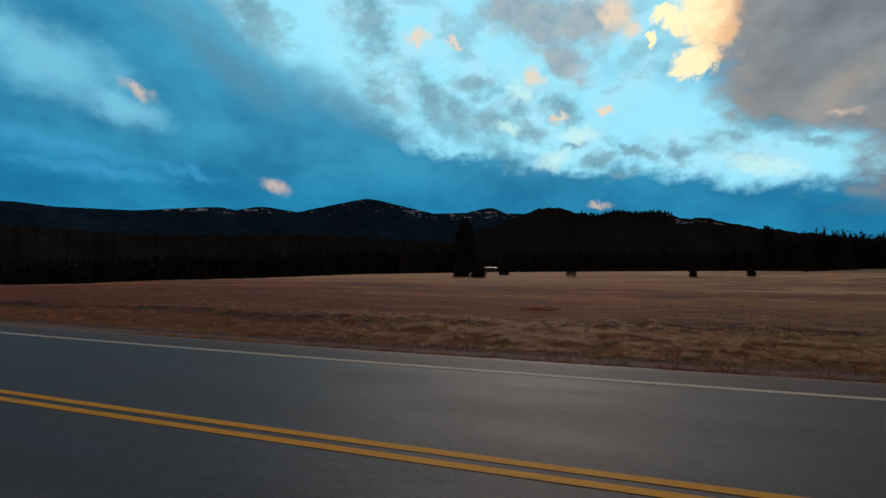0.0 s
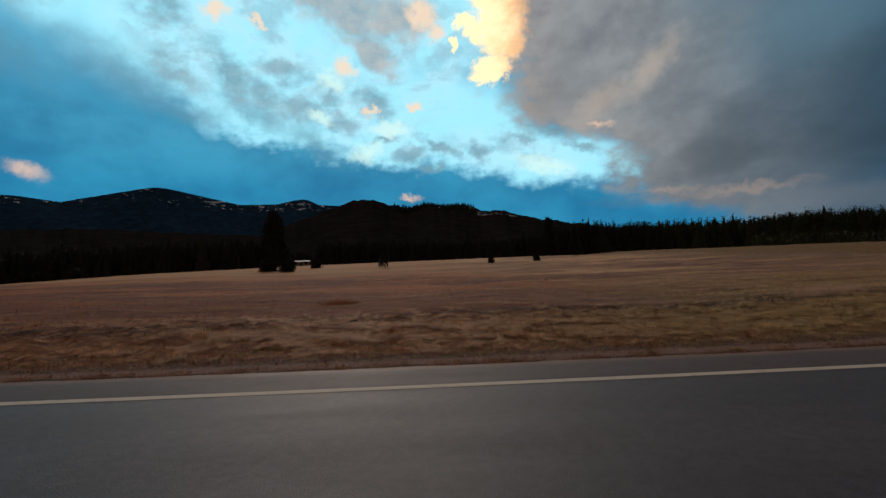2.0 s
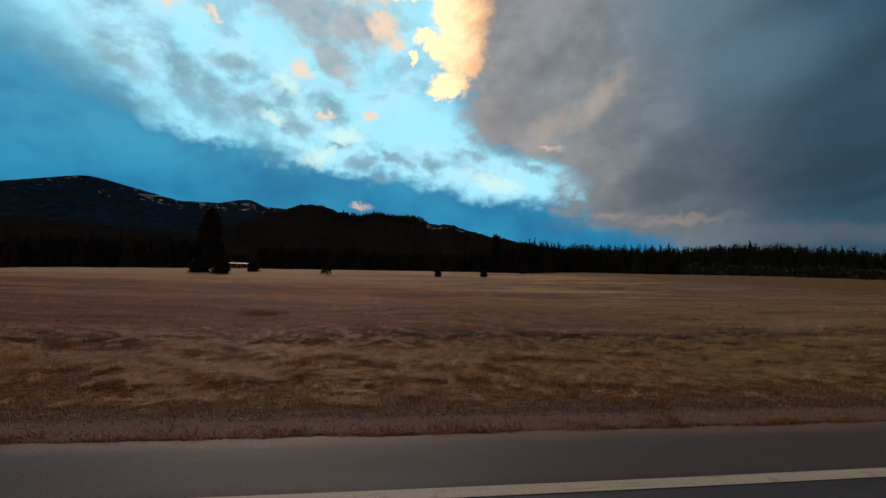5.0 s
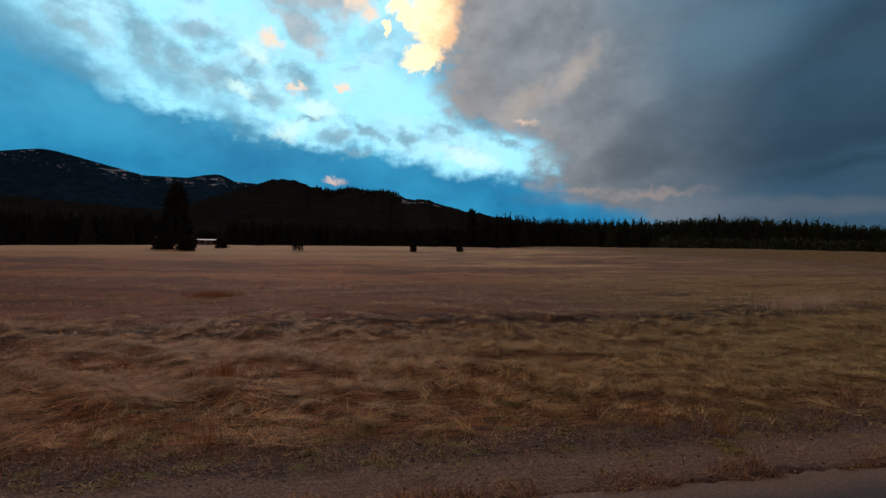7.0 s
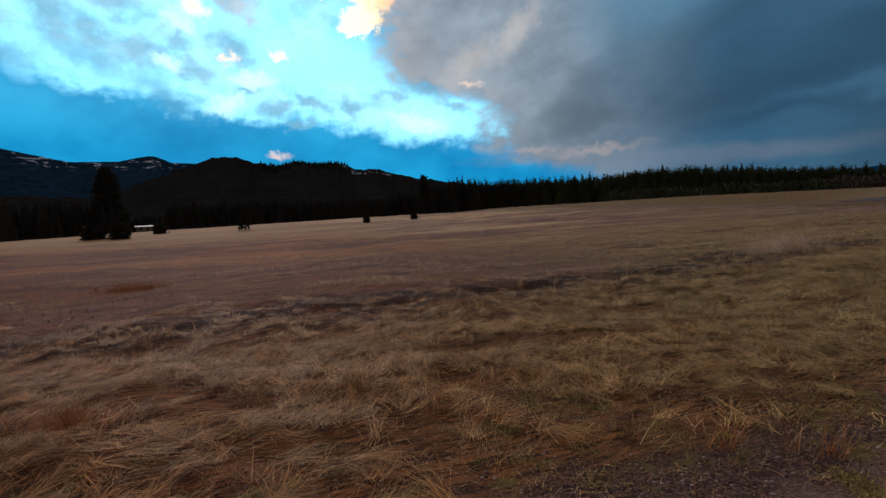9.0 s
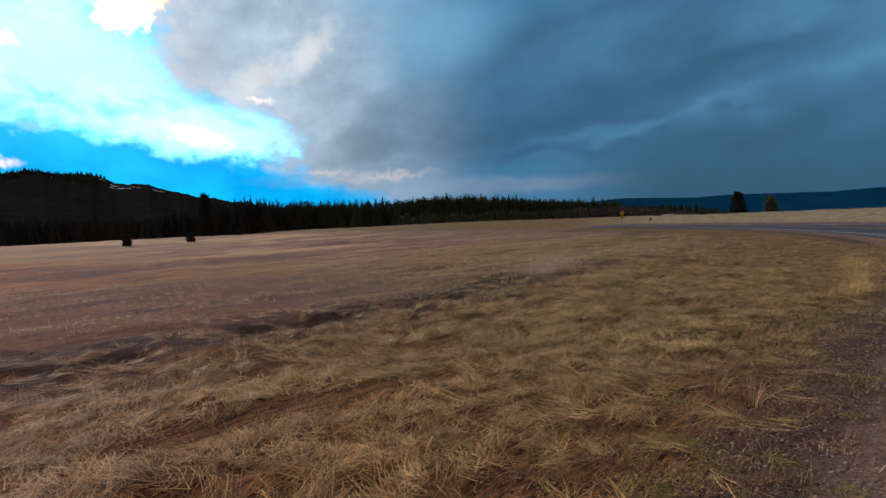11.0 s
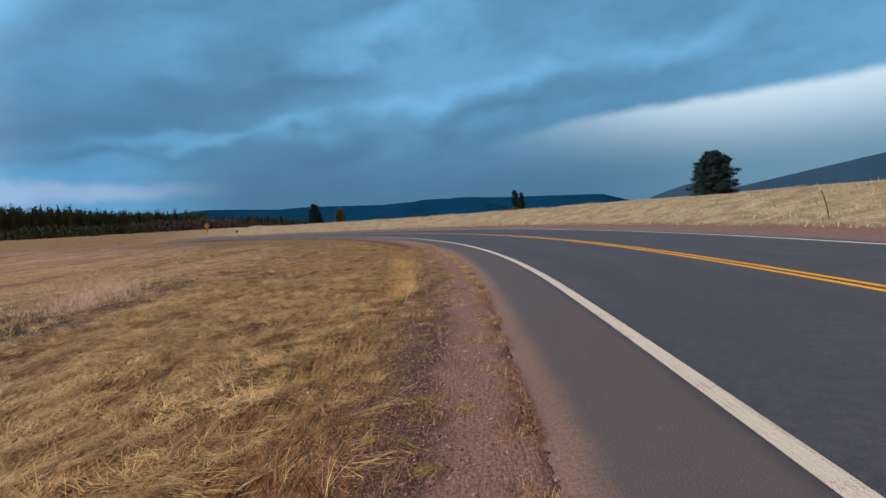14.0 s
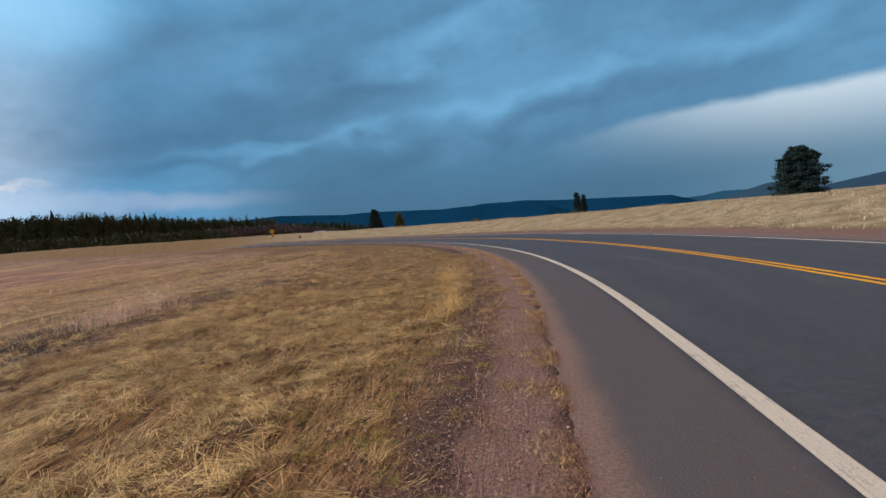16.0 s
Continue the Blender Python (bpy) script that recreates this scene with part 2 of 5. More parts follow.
    # sunlit gold on its near rim, with blue between the lobes
    gold = cover(crisp, [(8.0, 29.5, 4.6, 4.6), (8.0, 25.4, 3.6, 3.4, 10), (6.4, 21.9, 3.2, 1.8, 12), (3.4, 27.2, 1.9, 1.1, 5), (5.2, 26.2, 2.4, 1.6), (4.6, 32, 3.2, 2.0), (2.1, 24.8, 0.6, 0.9), (1.0, 31, 2.2, 0.9)], (0.04, 0.42), 0.5, lace)
    gold = n.math("MULTIPLY", gold, n.step(n.math("ADD", turn, n.math("MULTIPLY", ripple, 0.6)), 0.85, 1.35, 1.0, 0.0))
    col = n.mix(n.math("MULTIPLY", gold, 0.95), col, n.mix(n.step(n.math("ADD", turn, n.math("MULTIPLY", ripple, 1.6)), 0.55, 1.15), (1.42, 1.0, 0.58), (1.20, 0.58, 0.27)))
    col = lay(col, [(18.6, 15.0, 1.7, 0.7, -12), (-40.6, 10.3, 2.6, 1.2, -20), (-54.2, 18.6, 2.4, 0.9, -18), (-3.6, 8.4, 1.8, 0.5)], (1.04, 0.62, 0.44), 0.75, nudge, (0.0, 1.2), 0.5)
    # pale strip below the cloud
    strip = cover(soft, [(43, 4.8, 22, 1.7, -2), (28, 6.2, 14, 0.9, -2)], (0.0, 0.75), 0.25)
    col = n.mix(n.math("MULTIPLY", strip, 0.32), col, (0.165, 0.165, 0.19))
    col = lay(col, [(32, 6.5, 8, 0.8, 2), (25, 7.2, 5, 0.6, -4)], (0.40, 0.28, 0.24), 0.5, nudge, (0.0, 1.0), 0.3)
    # the lighter clearing at the far right under a sharp cloud edge
    brow = n.math("ADD", profile(turn, ((7.0, 0.45), (8.6, 0.68), (9.7, 0.87), (10.3, 0.94), (10.9, 0.97), (11.8, 0.96), (14.0, 0.9)), 7.0, 14.0, 2.0), n.math("MULTIPLY", ripple, 0.10))
    below = n.math("MULTIPLY", n.step(n.math("SUBTRACT", brow, rise), -0.02, 0.10), n.step(turn, 8.6, 11.6))
    col = n.mix(n.math("MULTIPLY", below, 0.9), col, n.mix(n.step(rise, 0.15, 0.95), (0.042, 0.082, 0.108), (0.165, 0.212, 0.232)))
    rain = n.math("MULTIPLY", n.step(rise, 0.1, 1.25, 1.0, 0.0), n.math("MULTIPLY", n.step(turn, 4.8, 6.4), n.step(turn, 9.5, 12.5, 1.0, 0.25)))
    col = n.mix(n.math("MULTIPLY", rain, 0.88), col, (0.015, 0.042, 0.067))
    col = n.mix(n.step(turn, 3.0, 6.5, 1.0, 0.0), col, (0.79, 1.0, 1.08), "MULTIPLY")
    col = n.mix(over, col, n.mix(dim, (0.115, 0.085, 0.077), (0.225, 0.168, 0.153)))
    back = n.add("ShaderNodeBackground")
    n.put(back.inputs["Color"], col)
    back.inputs["Strength"].default_value = 1.0
    n.tree.links.new(back.outputs[0], n.add("ShaderNodeOutputWorld").inputs[0])


build_world()

sun = new("sun", bpy.data.lights.new("sun", "SUN"))
sun.data.energy, sun.data.angle, sun.data.color = 1.0, radians(28), (1.0, 0.88, 0.78)
sun.matrix_basis = look((math.sin(radians(SUN_TURN)) * 100, math.cos(radians(SUN_TURN)) * 100, 100 * math.tan(radians(SUN_HEIGHT))), (0, 0, 0))

# ---- materials ----
def material(name):
    mat = bpy.data.materials.new(name)
    mat.use_nodes = True
    n = Nodes(mat.node_tree)
    shader = n.add("ShaderNodeBsdfPrincipled")
    n.tree.links.new(shader.outputs[0], n.add("ShaderNodeOutputMaterial").inputs[0])
    return mat, n, shader


def bump(n, shader, height, strength, distance):
    node = n.add("ShaderNodeBump")
    node.inputs["Strength"].default_value = strength
    node.inputs["Distance"].default_value = distance
    n.put(node.inputs["Height"], height)
    n.put(shader.inputs["Normal"], node.outputs[0])


def plain(name, colour, dark=None, scale=3.0, rough=0.8, metal=0.0, relief=0.0, island=0.0):
    """A surface that varies between two colours at two scales."""
    mat, n, s = material(name)
    place = n.add("ShaderNodeTexCoord").outputs["Object"]
    big, small = n.noise(place, scale, 4), n.noise(place, scale * 9, 5)
    both = n.math("ADD", n.math("MULTIPLY", big, 0.6), n.math("MULTIPLY", small, 0.4))
    if island:
        both = n.math("ADD", both, n.math("MULTIPLY", n.math("SUBTRACT", n.add("ShaderNodeNewGeometry").outputs["Random Per Island"], 0.5), island))
    n.put(s.inputs["Base Color"], n.mix(n.step(both, 0.3, 0.7), dark or tuple(c * 0.6 for c in colour), colour))
    s.inputs["Roughness"].default_value = rough
    s.inputs["Metallic"].default_value = metal
    s.inputs["Specular IOR Level"].default_value = 0.25
    if relief:
        bump(n, s, small, 0.6, relief)
    return mat


def attribute(n, name):
    node = n.add("ShaderNodeAttribute", attribute_name=name)
    return node.outputs["Fac"]


def make_asphalt():
    mat, n, s = material("asphalt")
    place = n.add("ShaderNodeTexCoord").outputs["Object"]
    off = attribute(n, "off")
    along = attribute(n, "along")
    grain = n.noise(place, 160, 3, 0.7)
    stone = n.add("ShaderNodeTexVoronoi")
    n.put(stone.inputs["Vector"], place)
    stone.inputs["Scale"].default_value = 90
    blot = n.noise(n.join(n.math("MULTIPLY", along, 0.25), off, 0.0), 1.3, 5)
    col = n.mix(n.step(grain, 0.35, 0.68), (0.017, 0.0175, 0.021), (0.076, 0.076, 0.087))
    coarse = n.noise(place, 38, 4, 0.75)
    col = n.mix(n.math("MULTIPLY", n.step(coarse, 0.5, 0.8), 0.55), col, (0.10, 0.097, 0.096))
    col = n.mix(n.math("MULTIPLY", n.step(stone.outputs["Distance"], 0.0, 0.35, 1.0, 0.0), 0.35), col, (0.16, 0.15, 0.145))
    col = n.mix(n.math("MULTIPLY", n.step(blot, 0.45, 0.75), 0.4), col, (0.10, 0.095, 0.095))
    mottle = n.noise(place, 7.5, 6, 0.78)
    col = n.mix(n.step(mottle, 0.38, 0.64), n.mix(0.26, col, (0.022, 0.022, 0.026)), n.mix(0.12, col, (0.12, 0.115, 0.115)))
    # worn wheel tracks of both lanes
    for track in (-0.95, -2.65, -4.55, -6.25):
        d = n.math("ABSOLUTE", n.math("SUBTRACT", off, track))
        col = n.mix(n.math("MULTIPLY", n.step(d, 0.1, 0.55, 1.0, 0.0), 0.22), col, (0.035, 0.035, 0.038))
    # brown grey shoulder outside the line, dusty towards its edge
    ragged = n.math("ADD", off, n.math("MULTIPLY", n.math("SUBTRACT", n.math("ADD", n.math("MULTIPLY", n.noise(n.join(along, off, 0.0), 1.6, 6, 0.75), 0.7), n.math("MULTIPLY", coarse, 0.3)), 0.5), 0.4))
    col = n.mix(n.math("MULTIPLY", n.step(off, 0.05, 0.2), 0.62), col, (0.104, 0.083, 0.074))
    dust = n.mix(n.step(n.math("ADD", n.math("MULTIPLY", grain, 0.4), n.math("MULTIPLY", coarse, 0.6)), 0.35, 0.68), (0.115, 0.068, 0.050), (0.27, 0.168, 0.126))
    col = n.mix(n.math("MULTIPLY", n.step(ragged, 0.86, 1.12), 0.85), col, dust)
    far = n.step(ragged, -7.75, -7.35, 1.0, 0.0)
    col = n.mix(n.math("MULTIPLY", far, 0.8), col, dust)
    n.put(s.inputs["Base Color"], col)
    n.put(s.inputs["Roughness"], n.step(blot, 0.3, 0.8, 0.60, 0.72))
    n.put(s.inputs["Specular IOR Level"], n.step(off, -0.3, 0.2, 0.21, 0.08))
    bump(n, s, n.math("ADD", grain, stone.outputs["Distance"]), 0.5, 0.005)
    return mat


def make_paint(name, colour, worn):
    mat, n, s = material(name)
    place = n.add("ShaderNodeTexCoord").outputs["Object"]
    grain = n.noise(place, 130, 4, 0.7)
    patch = n.noise(place, 6, 5)
    streak = n.noise(n.join(n.math("MULTIPLY", attribute(n, "along"), 0.35), n.math("MULTIPLY", attribute(n, "off"), 30.0), 0.0), 1.5, 4, 0.6)
    wear = n.step(n.math("ADD", n.math("ADD", n.math("MULTIPLY", grain, 0.45), n.math("MULTIPLY", patch, 0.3)), n.math("MULTIPLY", streak, 0.25)), 0.48, 0.61)
    col = n.mix(n.step(patch, 0.35, 0.7), tuple(c * 0.82 for c in colour), colour)
    n.put(s.inputs["Base Color"], n.mix(n.math("MULTIPLY", wear, 0.72), col, worn))
    s.inputs["Roughness"].default_value = 0.75
    s.inputs["Specular IOR Level"].default_value = 0.15
    bump(n, s, grain, 0.5, 0.003)
    return mat


def make_ground():
    """Dead grass field, reddish gravel beside the road, bare soil between."""
    mat, n, s = material("ground")
    place = n.add("ShaderNodeTexCoord").outputs["Object"]
    off = attribute(n, "off")
    px, py, pz = n.xyz(place)
    level = n.join(px, py, 0.0)
    strands = n.noise(n.mapped(level, turn=(0, 0, 18), size=(0.5, 3.0, 1)), 6.0, 6, 0.7, warp=1.2)
    clump = n.noise(level, 0.9, 5, 0.6)
    bands = n.noise(n.mapped(level, size=(0.09, 0.24, 1)), 1.0, 6, 0.68)
    wide = n.noise(n.mapped(level, size=(0.016, 0.055, 1)), 1.0, 5, 0.62)
    # the dark end puts shade between straws into the ground colour
    straw = n.mix(n.step(strands, 0.34, 0.66), (0.032, 0.018, 0.009), (0.30, 0.18, 0.075))
    weeds = n.mix(n.step(strands, 0.32, 0.68), (0.070, 0.035, 0.026), (0.29, 0.150, 0.095))
    # the meadow inside the bend is paler
    meadow = n.math("MULTIPLY", n.step(px, 9.0, 20.0), n.step(off, 7.0, 11.0))
    weeds = n.mix(n.math("MULTIPLY", meadow, n.step(bands, 0.40, 0.55, 0.25, 0.9)), weeds, n.mix(n.step(strands, 0.32, 0.68), (0.14, 0.090, 0.060), (0.58, 0.40, 0.225)))
    ridge_off = n.math("ADD", off, n.math("ADD", n.math("MULTIPLY", n.math("SUBTRACT", clump, 0.5), 6.0), n.math("MULTIPLY", n.math("SUBTRACT", bands, 0.5), 7.0)))
    inner = n.step(ridge_off, 5.6, 9.4)
    col = n.mix(n.math("MULTIPLY", inner, n.step(bands, 0.47, 0.55, 1.0, 0.0)), straw, weeds)
    course = n.math("ADD", n.math("MULTIPLY", n.math("MINIMUM", n.math("MAXIMUM", px, -6.0), 13.0), 0.14), 7.5)
    aside = n.math("ABSOLUTE", n.math("SUBTRACT", n.math("ADD", off, n.math("MULTIPLY", n.math("SUBTRACT", clump, 0.5), 2.2)), course))
    streak = n.noise(n.mapped(level, size=(0.14, 0.85, 1)), 1.0, 6, 0.66)
    col = n.mix(n.math("MULTIPLY", n.math("MULTIPLY", n.step(streak, 0.50, 0.60), 0.6), n.step(off, 4.0, 7.0)), col, (0.050, 0.026, 0.019))
    soil = n.math("MULTIPLY", n.math("MULTIPLY", n.step(px, 13.0, 20.0, 1.0, 0.2), n.step(aside, 0.4, 1.9, 1.0, 0.0)), n.step(n.noise(level, 1.6, 5, 0.65), 0.38, 0.52))
    col = n.mix(n.math("MULTIPLY", soil, 0.85), col, (0.026, 0.018, 0.014))
    col = n.mix(n.math("MULTIPLY", n.step(clump, 0.53, 0.70), 0.5), col, (0.045, 0.027, 0.018))
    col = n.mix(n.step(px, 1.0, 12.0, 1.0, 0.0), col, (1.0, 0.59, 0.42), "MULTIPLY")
    far = n.step(off, 11.0, 34.0)
    pale = n.mix(n.math("ADD", n.math("MULTIPLY", n.step(wide, 0.46, 0.55), 0.6), n.math("MULTIPLY", n.step(bands, 0.46, 0.56), 0.4)), (0.165, 0.075, 0.056), (0.62, 0.37, 0.175))
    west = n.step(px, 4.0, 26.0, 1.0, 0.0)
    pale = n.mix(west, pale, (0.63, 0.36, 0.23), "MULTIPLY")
    edge = n.step(off, 45.0, 95.0)
    pale = n.mix(n.math("MULTIPLY", edge, 0.6), pale, (0.56, 0.35, 0.17))
    pale = n.mix(n.math("MULTIPLY", n.step(streak, 0.52, 0.62), n.step(off, 40.0, 80.0, 0.6, 0.15)), pale, (0.115, 0.056, 0.042))
    tussock = n.noise(n.mapped(level, size=(0.42, 0.95, 1)), 1.0, 5, 0.7)
    pale = n.mix(n.math("MULTIPLY", n.step(tussock, 0.50, 0.62), n.step(off, 30.0, 75.0, 0.55, 0.1)), pale, (0.135, 0.066, 0.050))
    pale = n.mix(n.math("MULTIPLY", n.step(tussock, 0.34, 0.44, 1.0, 0.0), 0.4), pale, (0.60, 0.36, 0.17))
    col = n.mix(n.math("MULTIPLY", far, 0.85), col, pale)
    # gravel strip
    pebble = n.add("ShaderNodeTexVoronoi")
    n.put(pebble.inputs["Vector"], level)
    pebble.inputs["Scale"].default_value = 55
    tint = n.xyz(pebble.outputs["Color"])[0]
    stones = n.mix(tint, (0.026, 0.013, 0.010), (0.20, 0.108, 0.082))
    stones = n.mix(n.math("MULTIPLY", n.step(pebble.outputs["Distance"], 0.25, 0.6), 0.7), stones, (0.055, 0.034, 0.029))
    dusty = n.mix(n.step(n.noise(level, 42, 5, 0.75), 0.34, 0.66), (0.092, 0.051, 0.039), (0.27, 0.165, 0.126))
    ragged = n.math("ADD", off, n.math("MULTIPLY", n.math("SUBTRACT", n.noise(level, 2.0, 6, 0.65), 0.5), 0.7))
    track = n.math("MULTIPLY", n.step(ragged, 1.15, 1.35), n.step(ragged, 1.65, 1.95, 1.0, 0.0))
    stones = n.mix(n.math("MULTIPLY", track, 0.9), stones, dusty)
    stones = n.mix(n.math("MULTIPLY", n.step(off, -8.4, -8.0, 1.0, 0.0), 0.85), stones, dusty)
    gravel = n.math("MULTIPLY", n.step(ragged, 2.05, 2.65, 1.0, 0.0), n.step(ragged, -10.2, -9.6))
    moss = n.math("MULTIPLY", n.step(n.noise(level, 3.2, 5, 0.6), 0.54, 0.66), n.math("MULTIPLY", n.step(off, 1.7, 2.0), n.step(off, 2.6, 3.6, 1.0, 0.0)))
    col = n.mix(gravel, col, stones)
    col = n.mix(n.math("MULTIPLY", moss, 0.7), col, (0.15, 0.125, 0.028))
    # the pale dry bank on the outer side of the road
    bank = n.math("MULTIPLY", n.step(ragged, -10.6, -9.6, 1.0, 0.0), n.step(py, 30.0, 60.0, 1.0, 0.0))
    dry = n.mix(n.math("MULTIPLY", n.step(strands, 0.3, 0.7), n.step(clump, 0.35, 0.6, 0.3, 1.0)), (0.15, 0.105, 0.058), (0.46, 0.365, 0.22))
    col = n.mix(bank, col, dry)
    n.put(s.inputs["Base Color"], col)
    s.inputs["Roughness"].default_value = 0.95
    s.inputs["Specular IOR Level"].default_value = 0.1
    rise = n.math("ADD", n.math("MULTIPLY", strands, 0.5), n.math("ADD", clump, n.math("ADD", n.math("MULTIPLY", pebble.outputs["Distance"], n.step(track, 0.0, 1.0, 0.25, 0.0)), n.math("MULTIPLY", n.noise(level, 70, 4, 0.8), 0.07))))
    bump(n, s, rise, 0.8, 0.06)
    return mat


def make_grass(name, pale, dark, green, share=0.12, bands=None, west=None):
    mat, n, s = material(name)
    place = n.add("ShaderNodeTexCoord").outputs["Object"]
    chance = n.add("ShaderNodeNewGeometry").outputs["Random Per Island"]
    px, py, pz = n.xyz(place)
    level = n.join(px, py, 0.0)
    patch = n.noise(level, 1.0, 5, 0.62)
    tuft = n.noise(n.mapped(level, turn=(0, 0, 20), size=(0.6, 1.3, 1)), 4.2, 3, 0.6)
    # patchy wear, with shading between locks put into the blade colour
    worn = n.math("ADD", n.math("MULTIPLY", n.step(patch, 0.38, 0.60), 0.55), n.math("MULTIPLY", n.step(tuft, 0.38, 0.62), 0.45))
    mixv = n.math("MULTIPLY", n.math("ADD", n.math("MULTIPLY", n.math("POWER", chance, 1.3), 0.95), 0.05), n.math("ADD", n.math("MULTIPLY", worn, 0.5), 0.5))
    col = n.mix(mixv, dark, pale)
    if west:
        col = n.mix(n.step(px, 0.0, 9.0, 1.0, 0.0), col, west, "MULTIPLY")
    lush = n.step(n.noise(level, 0.55, 4, 0.6), 0.56, 0.68)
    col = n.mix(n.math("MULTIPLY", lush, 0.18), col, green)
    if bands:
        streak = n.noise(n.mapped(level, size=(0.09, 0.24, 1)), 1.0, 6, 0.68)
        both = n.mix(mixv, bands[0], bands[1])
        col = n.mix(n.math("MAXIMUM", n.step(streak, 0.47, 0.55), n.math("MULTIPLY", n.step(px, 9.0, 20.0), 0.75)), col, both)
    hue = n.math("FRACT", n.math("MULTIPLY", chance, 37.0))
    col = n.mix(n.math("MULTIPLY", n.step(hue, 1.0 - share, 1.0 - share + 0.03), 0.8), col, green)
    n.put(s.inputs["Base Color"], col)
    s.inputs["Roughness"].default_value = 0.75
    s.inputs["Specular IOR Level"].default_value = 0.2
    return mat


def make_hills(name, forest, clearing, snow, shade=0.5):
    mat, n, s = material(name)
    place = n.add("ShaderNodeTexCoord").outputs["Object"]
    px, py, pz = n.xyz(place)
    woods = n.noise(n.mapped(place, size=(1, 1, 1.6)), 0.02, 6, 0.7)
    patch = n.noise(place, 0.004, 5, 0.6)
    col = n.mix(n.step(woods, 0.35, 0.7), tuple(c * shade for c in forest), forest)
    col = n.mix(n.math("MULTIPLY", n.step(patch, 0.6, 0.7), 0.5), col, clearing)
    if snow:
        lie = n.noise(n.mapped(place, turn=(0, 0, 20), size=(1, 1, 2.4)), 0.017, 6, 0.72)
        high = n.math("MULTIPLY", n.step(pz, snow[0], snow[1]), n.step(px, snow[2], snow[2] + 40))
        lie = n.math("ADD", lie, n.step(px, -1950, -2250, 0.0, 0.085))
        for start, full, stop, gone, more in ((-1350, -1150, -560, -420, 0.055), (215, 250, 380, 420, 0.06)):
            lie = n.math("ADD", lie, n.math("MULTIPLY", n.step(px, start, full), n.step(px, stop, gone, more, 0.0)))
        white = n.math("MULTIPLY", n.step(n.math("ADD", lie, n.math("MULTIPLY", high, 0.03)), 0.65, 0.68), n.step(high, 0.05, 0.3))
        col = n.mix(white, col, (0.66, 0.73, 0.80))
    n.put(s.inputs["Base Color"], col)
    s.inputs["Roughness"].default_value = 1.0
    s.inputs["Specular IOR Level"].default_value = 0.0
    return mat


ASPHALT = make_asphalt()
WHITE_PAINT = make_paint("white_paint", (0.56, 0.49, 0.385), (0.12, 0.105, 0.095))
YELLOW_PAINT = make_paint("yellow_paint", (0.76, 0.34, 0.008), (0.16, 0.10, 0.04))
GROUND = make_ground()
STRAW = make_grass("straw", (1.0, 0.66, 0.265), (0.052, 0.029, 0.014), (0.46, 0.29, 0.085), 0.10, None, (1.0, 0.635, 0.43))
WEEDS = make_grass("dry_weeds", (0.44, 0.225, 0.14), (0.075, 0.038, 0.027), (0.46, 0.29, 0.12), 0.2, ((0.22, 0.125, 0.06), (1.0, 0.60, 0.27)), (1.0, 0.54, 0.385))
BANK_GRASS = make_grass("bank_grass", (0.86, 0.68, 0.40), (0.16, 0.115, 0.06), (0.20, 0.17, 0.06), 0.05)
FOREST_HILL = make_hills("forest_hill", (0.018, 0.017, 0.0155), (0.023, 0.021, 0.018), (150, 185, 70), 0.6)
# distance haze is put into the blue of the next four hill colours
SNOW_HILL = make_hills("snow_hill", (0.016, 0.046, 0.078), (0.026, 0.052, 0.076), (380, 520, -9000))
BLUE_HAZE_HILL = make_hills("blue_haze_hill", (0.003, 0.038, 0.080), (0.005, 0.043, 0.085), None, 0.8)
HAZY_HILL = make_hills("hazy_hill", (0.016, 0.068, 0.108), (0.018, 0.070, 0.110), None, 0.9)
GREY_HAZE_HILL = make_hills("grey_haze_hill", (0.026, 0.058, 0.088), (0.030, 0.062, 0.090), None, 0.85)
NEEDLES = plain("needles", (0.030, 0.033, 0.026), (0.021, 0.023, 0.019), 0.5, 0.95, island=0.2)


def make_wood():
    """Dark conifers, a greener pine wood towards the bend."""
    mat, n, s = material("forest_needles")
    place = n.add("ShaderNodeTexCoord").outputs["Object"]
    px, py, pz = n.xyz(place)
    chance = n.add("ShaderNodeNewGeometry").outputs["Random Per Island"]
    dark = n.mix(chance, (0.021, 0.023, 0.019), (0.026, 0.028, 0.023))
    green = n.mix(chance, (0.020, 0.029, 0.012), (0.034, 0.044, 0.017))
    n.put(s.inputs["Base Color"], n.mix(n.step(n.math("ADD", px, n.math("MULTIPLY", n.noise(place, 0.03, 3), 80.0)), 150.0, 240.0), dark, green))
    s.inputs["Roughness"].default_value = 0.95
    s.inputs["Specular IOR Level"].default_value = 0.2
    return mat


FOREST_NEEDLES = make_wood()
PINE_NEEDLES = plain("pine_needles", (0.017, 0.034, 0.026), (0.008, 0.019, 0.017), 0.6, 0.95, island=0.3)
LARCH = plain("larch_needles", (0.12, 0.105, 0.035), (0.05, 0.05, 0.02), 0.5, 0.9, island=0.6)
BARK = plain("bark", (0.10, 0.065, 0.045), (0.03, 0.022, 0.018), 2.0, 0.9, relief=0.02)
STONE = plain("stone", (0.32, 0.205, 0.17), (0.052, 0.027, 0.022), 8.0, 0.9, island=1.3)


# ---- the lie of the land ----
X0, R_RIGHT, R_LEFT, BEND_END = 12.41, 66.79, 238.8, radians(84)
EYE_REF = (3.0, 0.0, 1.35)
CROSSFALL = 0.008    # the road leans down towards its outer edge


